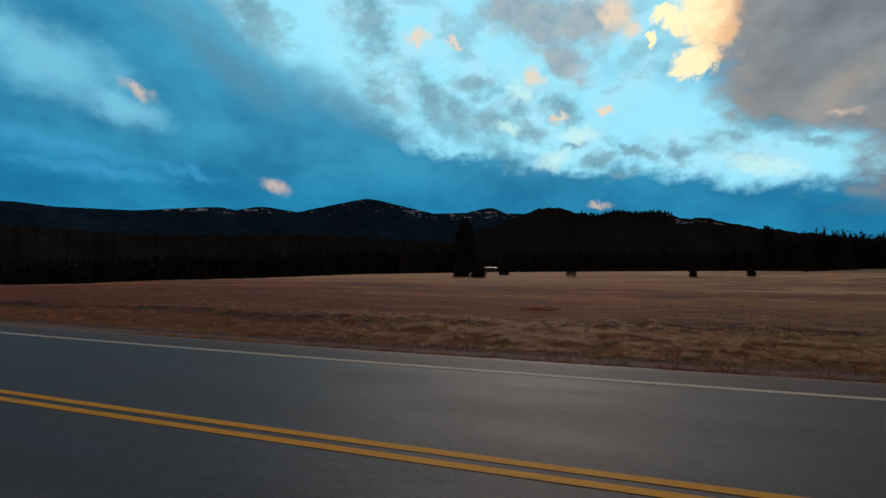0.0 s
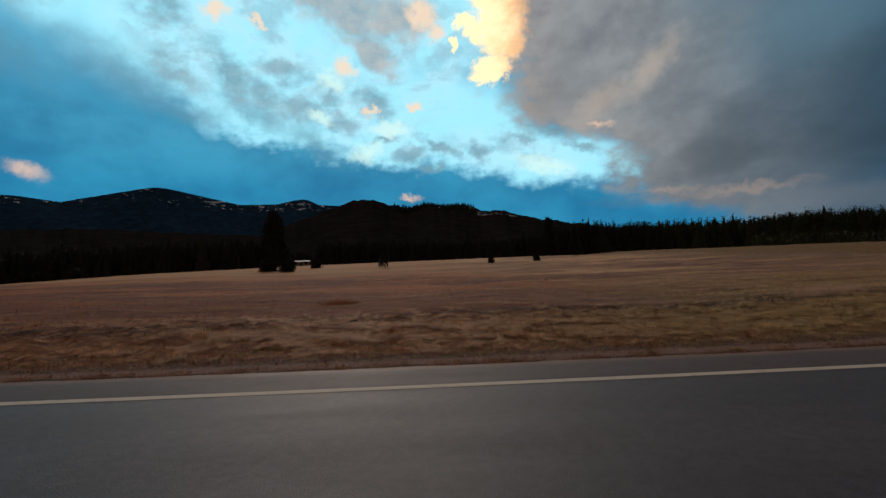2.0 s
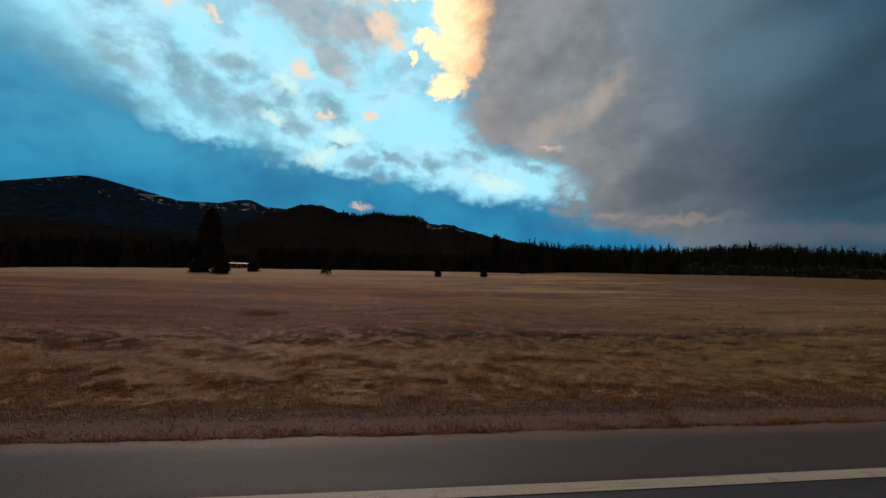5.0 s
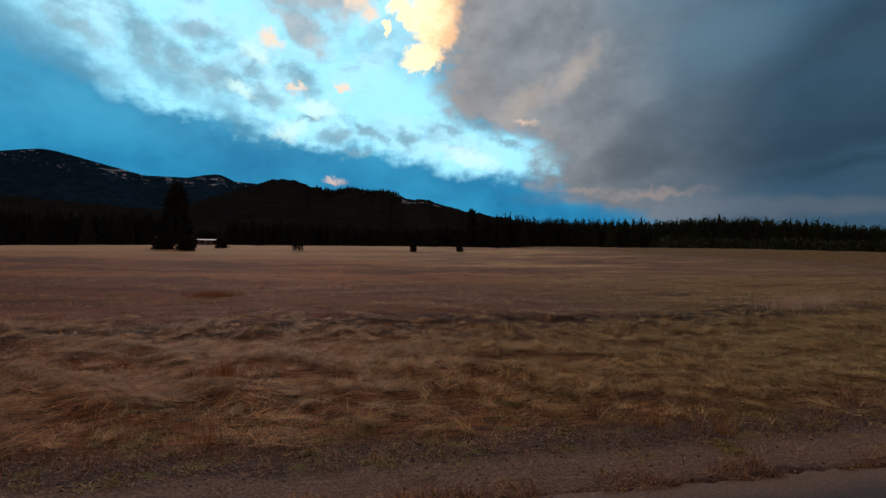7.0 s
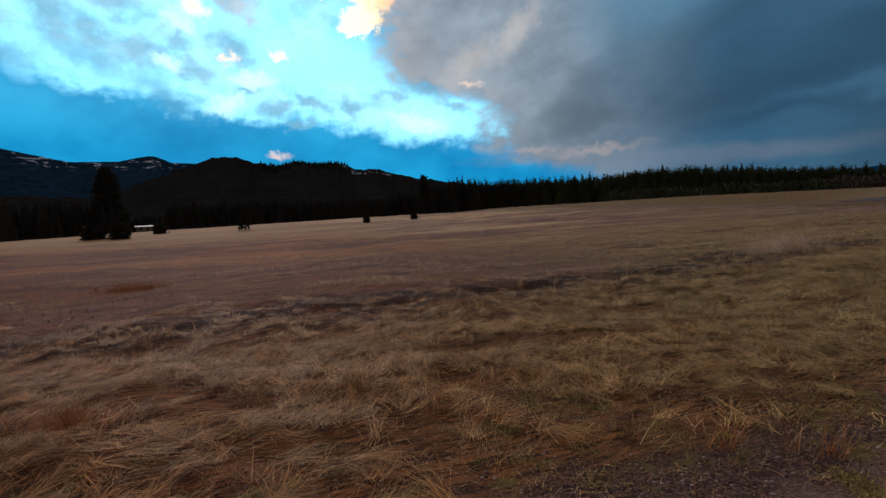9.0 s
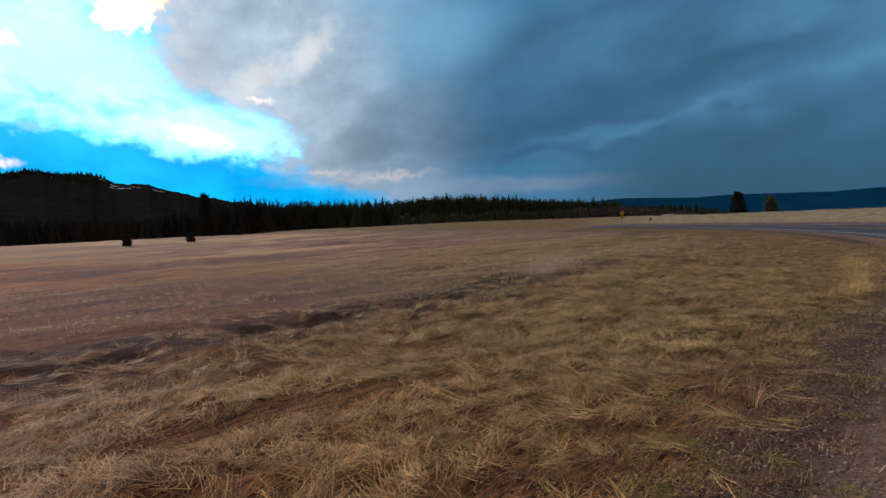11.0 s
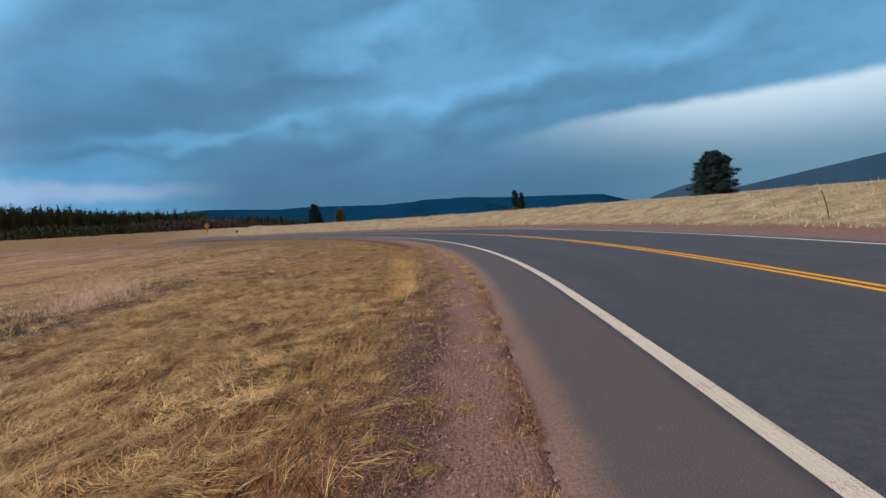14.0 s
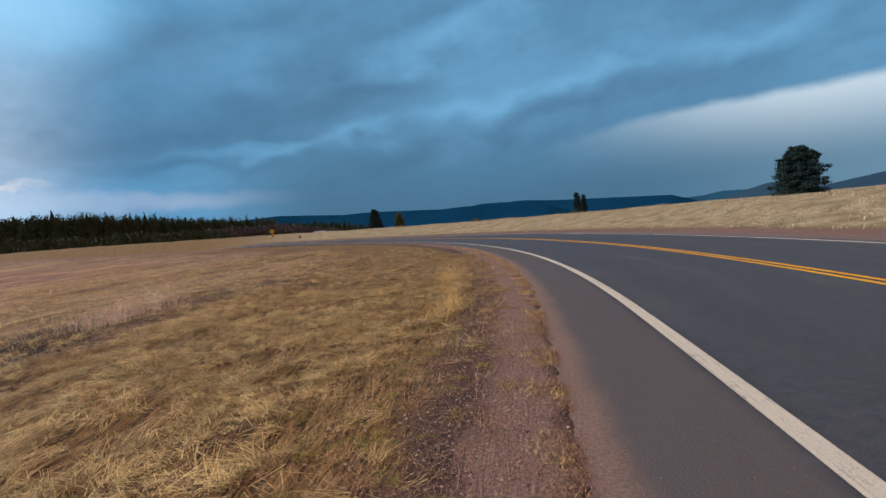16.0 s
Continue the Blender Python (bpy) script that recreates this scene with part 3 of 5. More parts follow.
def road_point(u, s):
    """Place at u metres along the white edge line, s metres to the field's side of it."""
    if u >= 0:
        a = min(u / R_RIGHT, BEND_END)
        rest = max(u - R_RIGHT * BEND_END, 0.0)
        x, y = X0 + (R_RIGHT - s) * math.sin(a), R_RIGHT - (R_RIGHT - s) * math.cos(a)
        return x + rest * math.cos(a), y + rest * math.sin(a)
    a = max(u / R_LEFT, radians(-24))
    rest = min(u - R_LEFT * radians(-24), 0.0)
    x, y = X0 + (R_LEFT - s) * math.sin(a), R_LEFT - (R_LEFT - s) * math.cos(a)
    return x + rest * math.cos(a), y + rest * math.sin(a)


CENTRE = np.array([road_point(u, 0.0) for u in np.concatenate([np.arange(-400, -20, 4.0), np.arange(-20, 100, 0.5), np.arange(100, 420, 3.0)])])
TANGENT = np.gradient(CENTRE, axis=0)
TANGENT /= np.linalg.norm(TANGENT, axis=1)[:, None]


def offset(x, y):
    """Signed distance to the white edge line, positive on the field's side (arrays)."""
    x, y = np.atleast_1d(np.asarray(x, float)), np.atleast_1d(np.asarray(y, float))
    out = np.empty(len(x))
    for i in range(0, len(x), 4000):
        dx, dy = x[i:i + 4000, None] - CENTRE[None, :, 0], y[i:i + 4000, None] - CENTRE[None, :, 1]
        k = np.argmin(dx * dx + dy * dy, axis=1)
        r = np.arange(len(k))
        out[i:i + 4000] = TANGENT[k, 0] * dy[r, k] - TANGENT[k, 1] * dx[r, k]
    return out


def quick_offset(x, y):
    """The same near the camera, from the two arcs alone."""
    r = np.where(x > X0, R_RIGHT, R_LEFT)
    return r - np.hypot(x - X0, y - r)


def smooth(v, a, b):
    t = np.clip((v - a) / (b - a), 0, 1)
    return t * t * (3 - 2 * t)


def waves(x, y, size, seed, octaves=3):
    """Cheap smooth relief between about -1 and 1 (arrays)."""
    r = np.random.RandomState(seed)
    total, amp = np.zeros_like(x), 1.0
    for k in range(octaves):
        for j in range(5):
            a, p = r.uniform(0, 6.283), r.uniform(0, 6.283)
            w = 6.283 / size * (2 ** k) * r.uniform(0.7, 1.3)
            total += amp * 0.4 * np.sin((x * math.cos(a) + y * math.sin(a)) * w + p)
        amp *= 0.5
    return total


def furrow_at(x):
    """The furrow's distance from the edge line: it draws away from the road towards the bend."""
    return 7.5 + 0.14 * np.clip(x, -6, 13)


SLOPE_AT = (-180, -120, -59, -50, -40, -28, -15, 0, 12, 25, 39, 50, 63, 74, 88, 100, 130, 180)
SLOPE = (-1.3, -1.3, -1.1, -0.6, -0.28, 0.32, 0.66, 0.88, 0.98, 0.97, 0.80, 0.66, 0.45, 0.10, -0.35, -0.6, -0.7, -0.9)


def swale(x, y):
    """How far the road sinks below the field beyond the bend."""
    return 1.3 * smooth(y, 42, 62) * (x > 20) * (1 - smooth(y, 150, 200))


def terrain(x, y, off=None):
    """Height of the ground (arrays)."""
    x, y = np.atleast_1d(np.asarray(x, float)), np.atleast_1d(np.asarray(y, float))
    s = offset(x, y) if off is None else off
    dx, dy = x - EYE_REF[0], y - EYE_REF[1]
    d, a = np.hypot(dx, dy), np.degrees(np.arctan2(dx, dy))
    e = np.interp(a, SLOPE_AT, SLOPE)
    z = smooth(d, 25, 150) * (EYE_REF[2] + np.minimum(d, 700) * np.tan(np.radians(e)))
    rough = smooth(s, 2.2, 5.0) * (0.026 * waves(x, y, 2.6, 3) + 0.10 * waves(x, y, 17, 5, 2))
    rough += smooth(s, 2.3, 3.2) * (1 - smooth(s, 9, 13)) * 0.03 * np.maximum(waves(x, y, 0.75, 19, 2), -0.6)
    rough += smooth(-s, 9, 13) * 0.08 * waves(x, y, 6, 8)
    bank = 1.10 * smooth(-s, 9.4, 17.0) - 0.022 * np.clip(-s - 18, 0, 70)
    course = furrow_at(x)
    furrow = np.exp(-((s - course + 0.25 * waves(x, y, 9, 12, 2)) / 0.34) ** 2) * smooth(waves(x, y, 3.4, 14, 2), -0.7, 0.3)
    rough += (-0.12 * furrow + 0.05 * np.exp(-((s - course + 0.8) / 0.5) ** 2)) * (1 - 0.7 * smooth(x, 13, 20))
    rough += 0.25 * smooth(y, 36, 56) * np.exp(-((s - 14) / 7.0) ** 2) * (1 - smooth(y, 110, 170)) * (x > 20)
    rough -= swale(x, y) * np.exp(-((s + 3.5) / 9.0) ** 2)
    near = 1 - smooth(d, 220, 420)
    corridor = smooth(s, -9.2, -8.6) * (1 - smooth(s, 1.04, 1.22))
    return z + (rough + np.where(s < 0, bank, 0.0)) * near - 0.13 * corridor - 0.035 * smooth(s, 1.22, 2.4) * near


def mesh_object(name, verts, faces, mat, smooth_shade=False):
    me = bpy.data.meshes.new(name)
    me.from_pydata([tuple(v) for v in verts], [], faces)
    me.materials.append(mat)
    if smooth_shade:
        me.polygons.foreach_set("use_smooth", [True] * len(me.polygons))
    me.update()
    return new(name, me)


def grid_faces(rows, cols, wrap=False):
    out = []
    for i in range(rows - 1):
        for j in range(cols if wrap else cols - 1):
            k = (j + 1) % cols
            out.append((i * cols + j, i * cols + k, (i + 1) * cols + k, (i + 1) * cols + j))
    return out


def float_layer(ob, name, values):
    layer = ob.data.attributes.new(name, "FLOAT", "POINT")
    layer.data.foreach_set("value", np.asarray(values, dtype=np.float32))


def build_ground():
    radii = np.concatenate([np.arange(0.4, 12, 0.16), np.geomspace(12, 4600, 170)])
    turns = np.radians(np.concatenate([np.arange(-80, 140, 0.6), np.arange(140, 280, 4.0)]))
    r, a = np.meshgrid(radii, turns, indexing="ij")
    x, y = (EYE_REF[0] + r * np.sin(a)).ravel(), (EYE_REF[1] + r * np.cos(a)).ravel()
    s = offset(x, y)
    z = terrain(x, y, s)
    verts = np.column_stack([x, y, z])
    cols = len(turns)
    faces = [f[::-1] for f in grid_faces(len(radii), cols, True)]
    hub = len(verts)
    verts = np.vstack([verts, [[EYE_REF[0], EYE_REF[1], -0.02]]])
    faces += [(hub, (j + 1) % cols, j) for j in range(cols)]
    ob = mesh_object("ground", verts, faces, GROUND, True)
    float_layer(ob, "off", np.append(s, 0.0))
    return tagged(ob, "dry brown grass field with a reddish gravel verge", "ground", kind="structure")


build_ground()


def road_strip(name, s_values, u_values, mat, lift, label, ragged=0.0):
    """A strip that follows the road; its edges turn down a little."""
    rng = np.random.RandomState(4)
    verts, offs, alongs = [], [], []
    for u in u_values:
        wob = rng.uniform(-ragged, ragged)
        for i, s in enumerate(s_values):
            edge = i in (0, len(s_values) - 1)
            t = s + (wob if edge and s > 0 else 0.0)
            verts.append((*road_point(u, t), -0.012 if edge and ragged else 0.0))
            offs.append(t)
            alongs.append(u)
    v = np.array(verts)
    d = np.hypot(v[:, 0] - EYE_REF[0], v[:, 1] - EYE_REF[1])
    a = np.degrees(np.arctan2(v[:, 0] - EYE_REF[0], v[:, 1] - EYE_REF[1]))
    v[:, 2] += smooth(d, 25, 150) * (EYE_REF[2] + np.minimum(d, 700) * np.tan(np.radians(np.interp(a, SLOPE_AT, SLOPE)))) + lift + CROSSFALL * np.minimum(offs, 0.0) - swale(v[:, 0], v[:, 1])
    ob = mesh_object(name, v, [f[::-1] for f in grid_faces(len(u_values), len(s_values))][::1], mat, True)
    ob.data.flip_normals()
    float_layer(ob, "off", offs)
    float_layer(ob, "along", alongs)
    return tagged(ob, label, name.replace("_", " "), kind="structure")


U_FINE = np.concatenate([np.arange(-240, -30, 3.0), np.arange(-30, 60, 0.35), np.arange(60, 150, 1.0), np.arange(150, 300, 4.0)])
road_strip("road", [-8.5, -8.42, -7.2, -5.4, -3.6, -1.8, 0.0, 0.5, 1.15, 1.24], U_FINE, ASPHALT, 0.0, "two-lane grey asphalt road with a dusty brown shoulder", 0.05)
road_strip("edge_line", [-0.075, 0.075], U_FINE, WHITE_PAINT, 0.004, "worn white painted edge line")
road_strip("edge_line", [-7.235, -7.095], U_FINE, WHITE_PAINT, 0.004, "worn white painted edge line")
road_strip("centre_line", [-3.64, -3.53], U_FINE, YELLOW_PAINT, 0.004, "yellow painted centre line")
road_strip("centre_line", [-3.43, -3.32], U_FINE, YELLOW_PAINT, 0.004, "yellow painted centre line")


# ---- hills ----
def ridge(turns, peaks, floor):
    """Elevation of a skyline in degrees: soft peaks (turn, height, fall to the left, fall to the right)."""
    top = np.full_like(turns, floor)
    for at, high, left, right in peaks:
        d = turns - at
        top = np.maximum(top, high + 0.9 * np.where(d < 0, left, right) - np.where(d < 0, left, right) * np.sqrt(d * d + 0.8))
    return top


HILL_POINTS = {}


def build_hills(name, start, stop, step, near, far, peaks, floor, mat, label, jag=0.05, seed=1, taper=3.0):
    turns = np.arange(start, stop + step, step)
    top = ridge(turns, peaks, floor)
    rng = np.random.RandomState(seed)
    top = top - np.where(turns < 17, 0.15 - 0.5 * np.sin(np.radians(turns)), 0.0)
    top = top + jag * (rng.rand(len(turns)) - 0.5) + (0.06 * np.sin(turns * 2.1 + seed) + 0.04 * np.sin(turns * 5.3)) * (jag > 0.03) + 0.08 * np.sin(turns * 0.37 + 1) * (jag == 0)
    fade = np.clip(np.minimum(turns - start, stop - turns) / taper, 0, 1)
    top = floor + (top - floor) * fade
    rows, verts = 26, []
    for i in range(rows):
        k = i / (rows - 1)
        d = near + (far - near) * k
        lift = k ** 1.15
        for j, a in enumerate(turns):
            w = 1 + 0.10 * math.sin(a * 0.9 + k * 5.0 + seed) * (1 - min(k, 1))
            dd = d * (1 + 0.03 * math.sin(a * 0.6 + seed) * (1 - k))
            peak = far * math.tan(radians(top[j]))
            foot = near * math.tan(radians(floor)) - 6
            z = EYE_REF[2] + foot + (peak - foot) * lift * (w if k < 1 else 1)
            way = radians(a + TURN0)
            verts.append((EYE_REF[0] + dd * math.sin(way), EYE_REF[1] + dd * math.cos(way), z + dd * math.tan(radians(TILT0 * math.sin(radians(a))))))
    HILL_POINTS[name] = np.array(verts)
    ob = mesh_object(name, verts, [f[::-1] for f in grid_faces(rows, len(turns))], mat, True)
    return tagged(ob, label, "hill", kind="structure")


HILL_PEAKS = [(-63, 5.4, 0.03, 0.03), (-36, 5.6, 0.03, 0.06), (-9.2, 8.55, 0.36, 0.30), (-1.8, 7.7, 0.2, 0.2), (2.3, 7.5, 0.25, 0.6), (6.0, 6.6, 0.2, 0.32)]
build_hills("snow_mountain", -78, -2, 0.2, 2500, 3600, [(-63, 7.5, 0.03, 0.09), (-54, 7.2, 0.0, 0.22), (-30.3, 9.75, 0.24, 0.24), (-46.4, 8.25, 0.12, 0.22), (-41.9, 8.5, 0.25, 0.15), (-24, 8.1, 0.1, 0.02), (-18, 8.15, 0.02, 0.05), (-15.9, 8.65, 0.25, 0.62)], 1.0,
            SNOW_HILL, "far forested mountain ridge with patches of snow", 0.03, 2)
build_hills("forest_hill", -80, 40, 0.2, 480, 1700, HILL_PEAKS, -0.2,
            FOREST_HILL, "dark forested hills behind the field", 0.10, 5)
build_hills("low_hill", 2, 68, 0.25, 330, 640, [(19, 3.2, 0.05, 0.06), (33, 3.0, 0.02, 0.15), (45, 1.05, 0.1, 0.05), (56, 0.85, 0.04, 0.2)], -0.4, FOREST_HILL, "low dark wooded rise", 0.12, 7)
build_hills("blue_haze_hill", 46, 95, 0.25, 2000, 2900, [(58.2, 2.2, 0.05, 0.08), (68, 1.72, 0.02, 0.06), (79.5, 1.3, 0.03, 0.12)], -1.2, BLUE_HAZE_HILL, "distant wooded hills under cloud, dark blue haze in their colour", 0.03, 9, 6.0)
build_hills("blue_haze_hill", 70, 108, 0.25, 3200, 4200, [(82, 1.42, 0.14, 0.06), (86, 1.34, 0.03, 0.12), (91.1, 0.85, 0.05, 0.2)], -1.6, BLUE_HAZE_HILL, "distant wooded hills under cloud, dark blue haze in their colour", 0.03, 10, 6.0)
build_hills("blue_haze_hill", 86, 116, 0.25, 5000, 5800, [(97, 0.6, 0.06, 0.05), (106, 0.2, 0.05, 0.12)], -1.8, HAZY_HILL, "distant hill under rain cloud, blue haze in its colour", 0.03, 13, 6.0)
build_hills("blue_haze_hill", 104, 150, 0.25, 2000, 3400, [(110.9, 0.5, 0.32, 0.28), (131, 2.35, 0.17, 0.05)], -1.6, GREY_HAZE_HILL, "distant hills behind the bank, grey-blue haze in their colour", 0.03, 12)


# ---- trees ----
def tri_mesh(name, verts, tris, mat, smooth_shade=False):
    """A mesh of triangles from arrays."""
    me = bpy.data.meshes.new(name)
    verts, tris = np.asarray(verts, np.float32), np.asarray(tris, np.int32)
    me.vertices.add(len(verts))
    me.vertices.foreach_set("co", verts.ravel())
    me.loops.add(tris.size)
    me.loops.foreach_set("vertex_index", tris.ravel())
    me.polygons.add(len(tris))
    me.polygons.foreach_set("loop_start", np.arange(0, tris.size, 3, dtype=np.int32))
    me.materials.append(mat)
    me.update(calc_edges=True)
    return me


def part(name, me, parent, label=""):
    ob = new(name, me)
    ob.parent = parent
    return tagged(ob, label) if label else ob


def thing(name, label, category, place, turn=0.0, group=""):
    ob = new(name)
    ob.empty_display_size = 0.2
    ob.matrix_basis = pose(*place, 0, 0, turn)
    return tagged(ob, label, category, group)


def ground_at(turn, distance, sink=0.0):
    """The place on the ground at a bearing (degrees right of the field's direction) and a distance."""
    way = radians(turn + TURN0)
    x, y = EYE_REF[0] + distance * math.sin(way), EYE_REF[1] + distance * math.cos(way)
    return x, y, float(terrain([x], [y])[0]) - sink


def tube(points, radii, sides=7):
    """A tapered limb through points."""
    verts, tris = [], []
    points = [Vector(p) for p in points]
    for i, p in enumerate(points):
        ahead = (points[min(i + 1, len(points) - 1)] - points[max(i - 1, 0)]).normalized()
        a = ahead.orthogonal().normalized()
        b = ahead.cross(a)
        for k in range(sides):
            w = 6.2832 * k / sides
            verts.append(p + (a * math.cos(w) + b * math.sin(w)) * radii[i])
    for i in range(len(points) - 1):
        for k in range(sides):
            q, m = i * sides + k, i * sides + (k + 1) % sides
            tris += [(q, m, m + sides), (q, m + sides, q + sides)]
    return [tuple(v) for v in verts], tris


def needle_crown(rng, height, low, shape, clumps, size, blades=9, hollow=0.35):
    """Many small sprays of needles within a profile; returns verts and triangles."""
    t = low + (1 - low) * rng.rand(clumps) ** 0.85
    r = np.array([shape(v) for v in t]) * (hollow + (1 - hollow) * rng.rand(clumps) ** 0.5)
    a = rng.rand(clumps) * 6.2832
    r *= 0.82 + 0.30 * np.sin(a * 3 + t * 19) * np.sin(t * 31 + a)
    centre = np.column_stack([r * np.cos(a), r * np.sin(a), t * height])
    c = np.repeat(centre, blades, axis=0)
    m = len(c)
    out = np.repeat(np.column_stack([np.cos(a), np.sin(a), 0.25 + 0 * a]), blades, axis=0) * 0.5 + rng.randn(m, 3) * 0.75
    out /= np.linalg.norm(out, axis=1)[:, None]
    side = np.cross(out, rng.randn(m, 3))
    side /= np.linalg.norm(side, axis=1)[:, None]
    s = size * (0.6 + 0.8 * rng.rand(m))[:, None]
    c = c + rng.randn(m, 3) * size * 0.35
    verts = np.stack([c - side * s * 0.30, c + side * s * 0.30, c + out * s], axis=1).reshape(-1, 3)
    return verts, np.arange(len(verts)).reshape(-1, 3)


def build_tree(name, label, place, height, shape, low, clumps, size, needles, seed, trunk=0.22, lean=0.0, group="", limbs=12, layers=0):
    rng = np.random.RandomState(seed)
    tree = thing(name, label, "tree" if height > 2.5 else "shrub", place, rng.rand() * 360, group)
    stem = [(lean * height * (k / 6) ** 2 + 0.02 * height * math.sin(k * 1.3 + seed) * (k / 6), 0.015 * height * math.cos(k * 1.7), height * 0.95 * k / 6 - 0.15) for k in range(7)]
    part("trunk", tri_mesh("trunk", *tube(stem, [trunk * (1 - 0.9 * k / 6) for k in range(7)], 8), BARK), tree)
    for k in range(limbs):
        t = low + (0.9 - low) * (k + 0.5) / limbs
        a, reach = k * 2.4 + seed, shape(t) * 0.8
        foot = Vector((lean * height * t * t, 0, t * height * 0.95))
        tip = foot + Vector((math.cos(a) * reach, math.sin(a) * reach, reach * 0.12))
        bough = (tube([foot, (foot + tip) / 2 + Vector((0, 0, 0.05 * reach)), tip], [trunk * 0.28, trunk * 0.18, trunk * 0.05], 5))
        part("limb", tri_mesh("limb", *bough, BARK), tree)
    verts, tris = layered_crown(rng, height, shape, layers, clumps, size) if layers else needle_crown(rng, height, low, shape, clumps, size)
    verts[:, 0] += lean * height * (np.clip(verts[:, 2] / height, 0, 1.1)) ** 2
    part("crown", tri_mesh("crown", verts, tris, needles), tree)
    return tree


def layered_crown(rng, height, shape, boughs, sprays, size):
    """Flat tufts of needles at the ends of boughs, with gaps between."""
    centres = []
    for k in range(boughs):
        t = 0.05 + 0.93 * ((k + rng.rand()) / boughs) ** 0.9
        a = k * 2.4 + rng.randn() * 0.3
        reach = shape(t) * rng.uniform(0.72, 1.08)
        for f in (0.45, 0.72, 0.95):
            centres.append((math.cos(a) * reach * f, math.sin(a) * reach * f, t * height + reach * 0.16 * f + rng.randn() * 0.1, 0.75 + 0.5 * (1 - f)))
    c = np.array(centres)
    m = len(c) * sprays
    size_c = np.repeat(c[:, 3] * (1.1 - 0.55 * c[:, 2] / height), sprays)
    p = np.repeat(c[:, :3], sprays, axis=0) + rng.randn(m, 3) * np.array([0.52, 0.52, 0.26]) * size_c[:, None]
    out = rng.randn(m, 3) + np.array([0, 0, 0.5])
    out /= np.linalg.norm(out, axis=1)[:, None]
    side = np.cross(out, rng.randn(m, 3))
    side /= np.linalg.norm(side, axis=1)[:, None]
    s = size * (0.6 + 0.8 * rng.rand(m))[:, None]
    verts = np.stack([p - side * s * 0.26, p + side * s * 0.26, p + out * s], axis=1).reshape(-1, 3)
    return verts, np.arange(len(verts)).reshape(-1, 3)


def spire(width, power=0.8, top=0.02):
    return lambda t: width * (max(1 - t, 0) ** power + top)


def dome(width, peak=0.35):
    """A broad, round-shouldered crown."""
    return lambda t: width * math.sqrt(max(0.02, 1 - (abs(t - peak) / (1.04 - peak if t > peak else peak + 0.35)) ** 2.2))


def broad_crown(t):
    """Wide at the foot, nearly straight flanks, a flat tufted top, with ragged tiers."""
    return 5.3 * (1 - 0.34 * t) * max(0.04, 1 - t ** 5.5) ** 0.6 * (0.92 + 0.12 * math.sin(t * 26) + 0.05 * math.sin(t * 61))


build_tree("pine_tree", "broad dark green pine with a ragged round crown behind the bank", ground_at(111.7, 120, 0.3), 10.7, broad_crown, 0.03, 110, 0.32, PINE_NEEDLES, 3, 0.36, limbs=20, layers=120)
build_tree("pine_tree", "slim dark pine on the far rise", ground_at(91.5, 132, 0.3), 6.4, spire(0.95, 0.32, 0.12), 0.05, 260, 0.36, PINE_NEEDLES, 5, 0.13)
build_tree("pine_tree", "slim dark pine on the far rise", ground_at(92.25, 134, 0.3), 6.1, spire(0.72, 0.3, 0.12), 0.05, 200, 0.34, PINE_NEEDLES, 7, 0.12)
build_tree("bush", "low olive bush beneath two slim pines", ground_at(91.2, 131, 0.2), 1.7, dome(1.7), 0.0, 110, 0.5, LARCH, 8, 0.06, limbs=5)
build_tree("pine_tree", "olive green conifer with a full cone crown", ground_at(68.75, 150, 0.3), 6.4, spire(2.3, 0.5, 0.06), 0.0, 420, 0.5, PINE_NEEDLES, 9, 0.16)
build_tree("larch_tree", "yellow-green bushy young larch", ground_at(71.5, 152, 0.3), 5.0, spire(1.5, 0.4, 0.12), 0.0, 240, 0.5, LARCH, 11, 0.12)
for at, far, high in ((80.2, 150, 1.9), (82.2, 150, 1.2), (87.0, 140, 1.0)):
    build_tree("bush", "small olive bush on the far rise", ground_at(at, far, 0.15), high, dome(high * 0.8), 0.0, 70, 0.4, LARCH, int(at), 0.04, group="bushes on the far rise", limbs=4)
build_tree("fir_tree", "tall nearly black fir at the far edge of the field", ground_at(-20.0, 190, 0.3), 20.6, spire(5.4, 0.62, 0.04), 0.02, 1500, 1.15, NEEDLES, 13, 0.35, limbs=24)
build_tree("fir_tree", "dark slender fir before the wood", ground_at(12.3, 262, 0.3), 19.8, spire(3.6, 0.6, 0.05), 0.03, 700, 1.2, NEEDLES, 15, 0.3, limbs=16)
SAPLINGS = ((-8.05, 103, 3.2, 1.25), (5.1, 103, 2.0, 0.62), (10.65, 106, 1.3, 0.7), (15.3, 138, 1.5, 0.65))
for k, (at, far, high, wide) in enumerate(SAPLINGS):
    build_tree("pine_sapling", "small dark pine sapling standing in dry grass", ground_at(at, far, 0.1), high, dome(wide, 0.4), 0.04, 150, 0.28, NEEDLES, 21 + k, 0.05, group="saplings in the field", limbs=6)
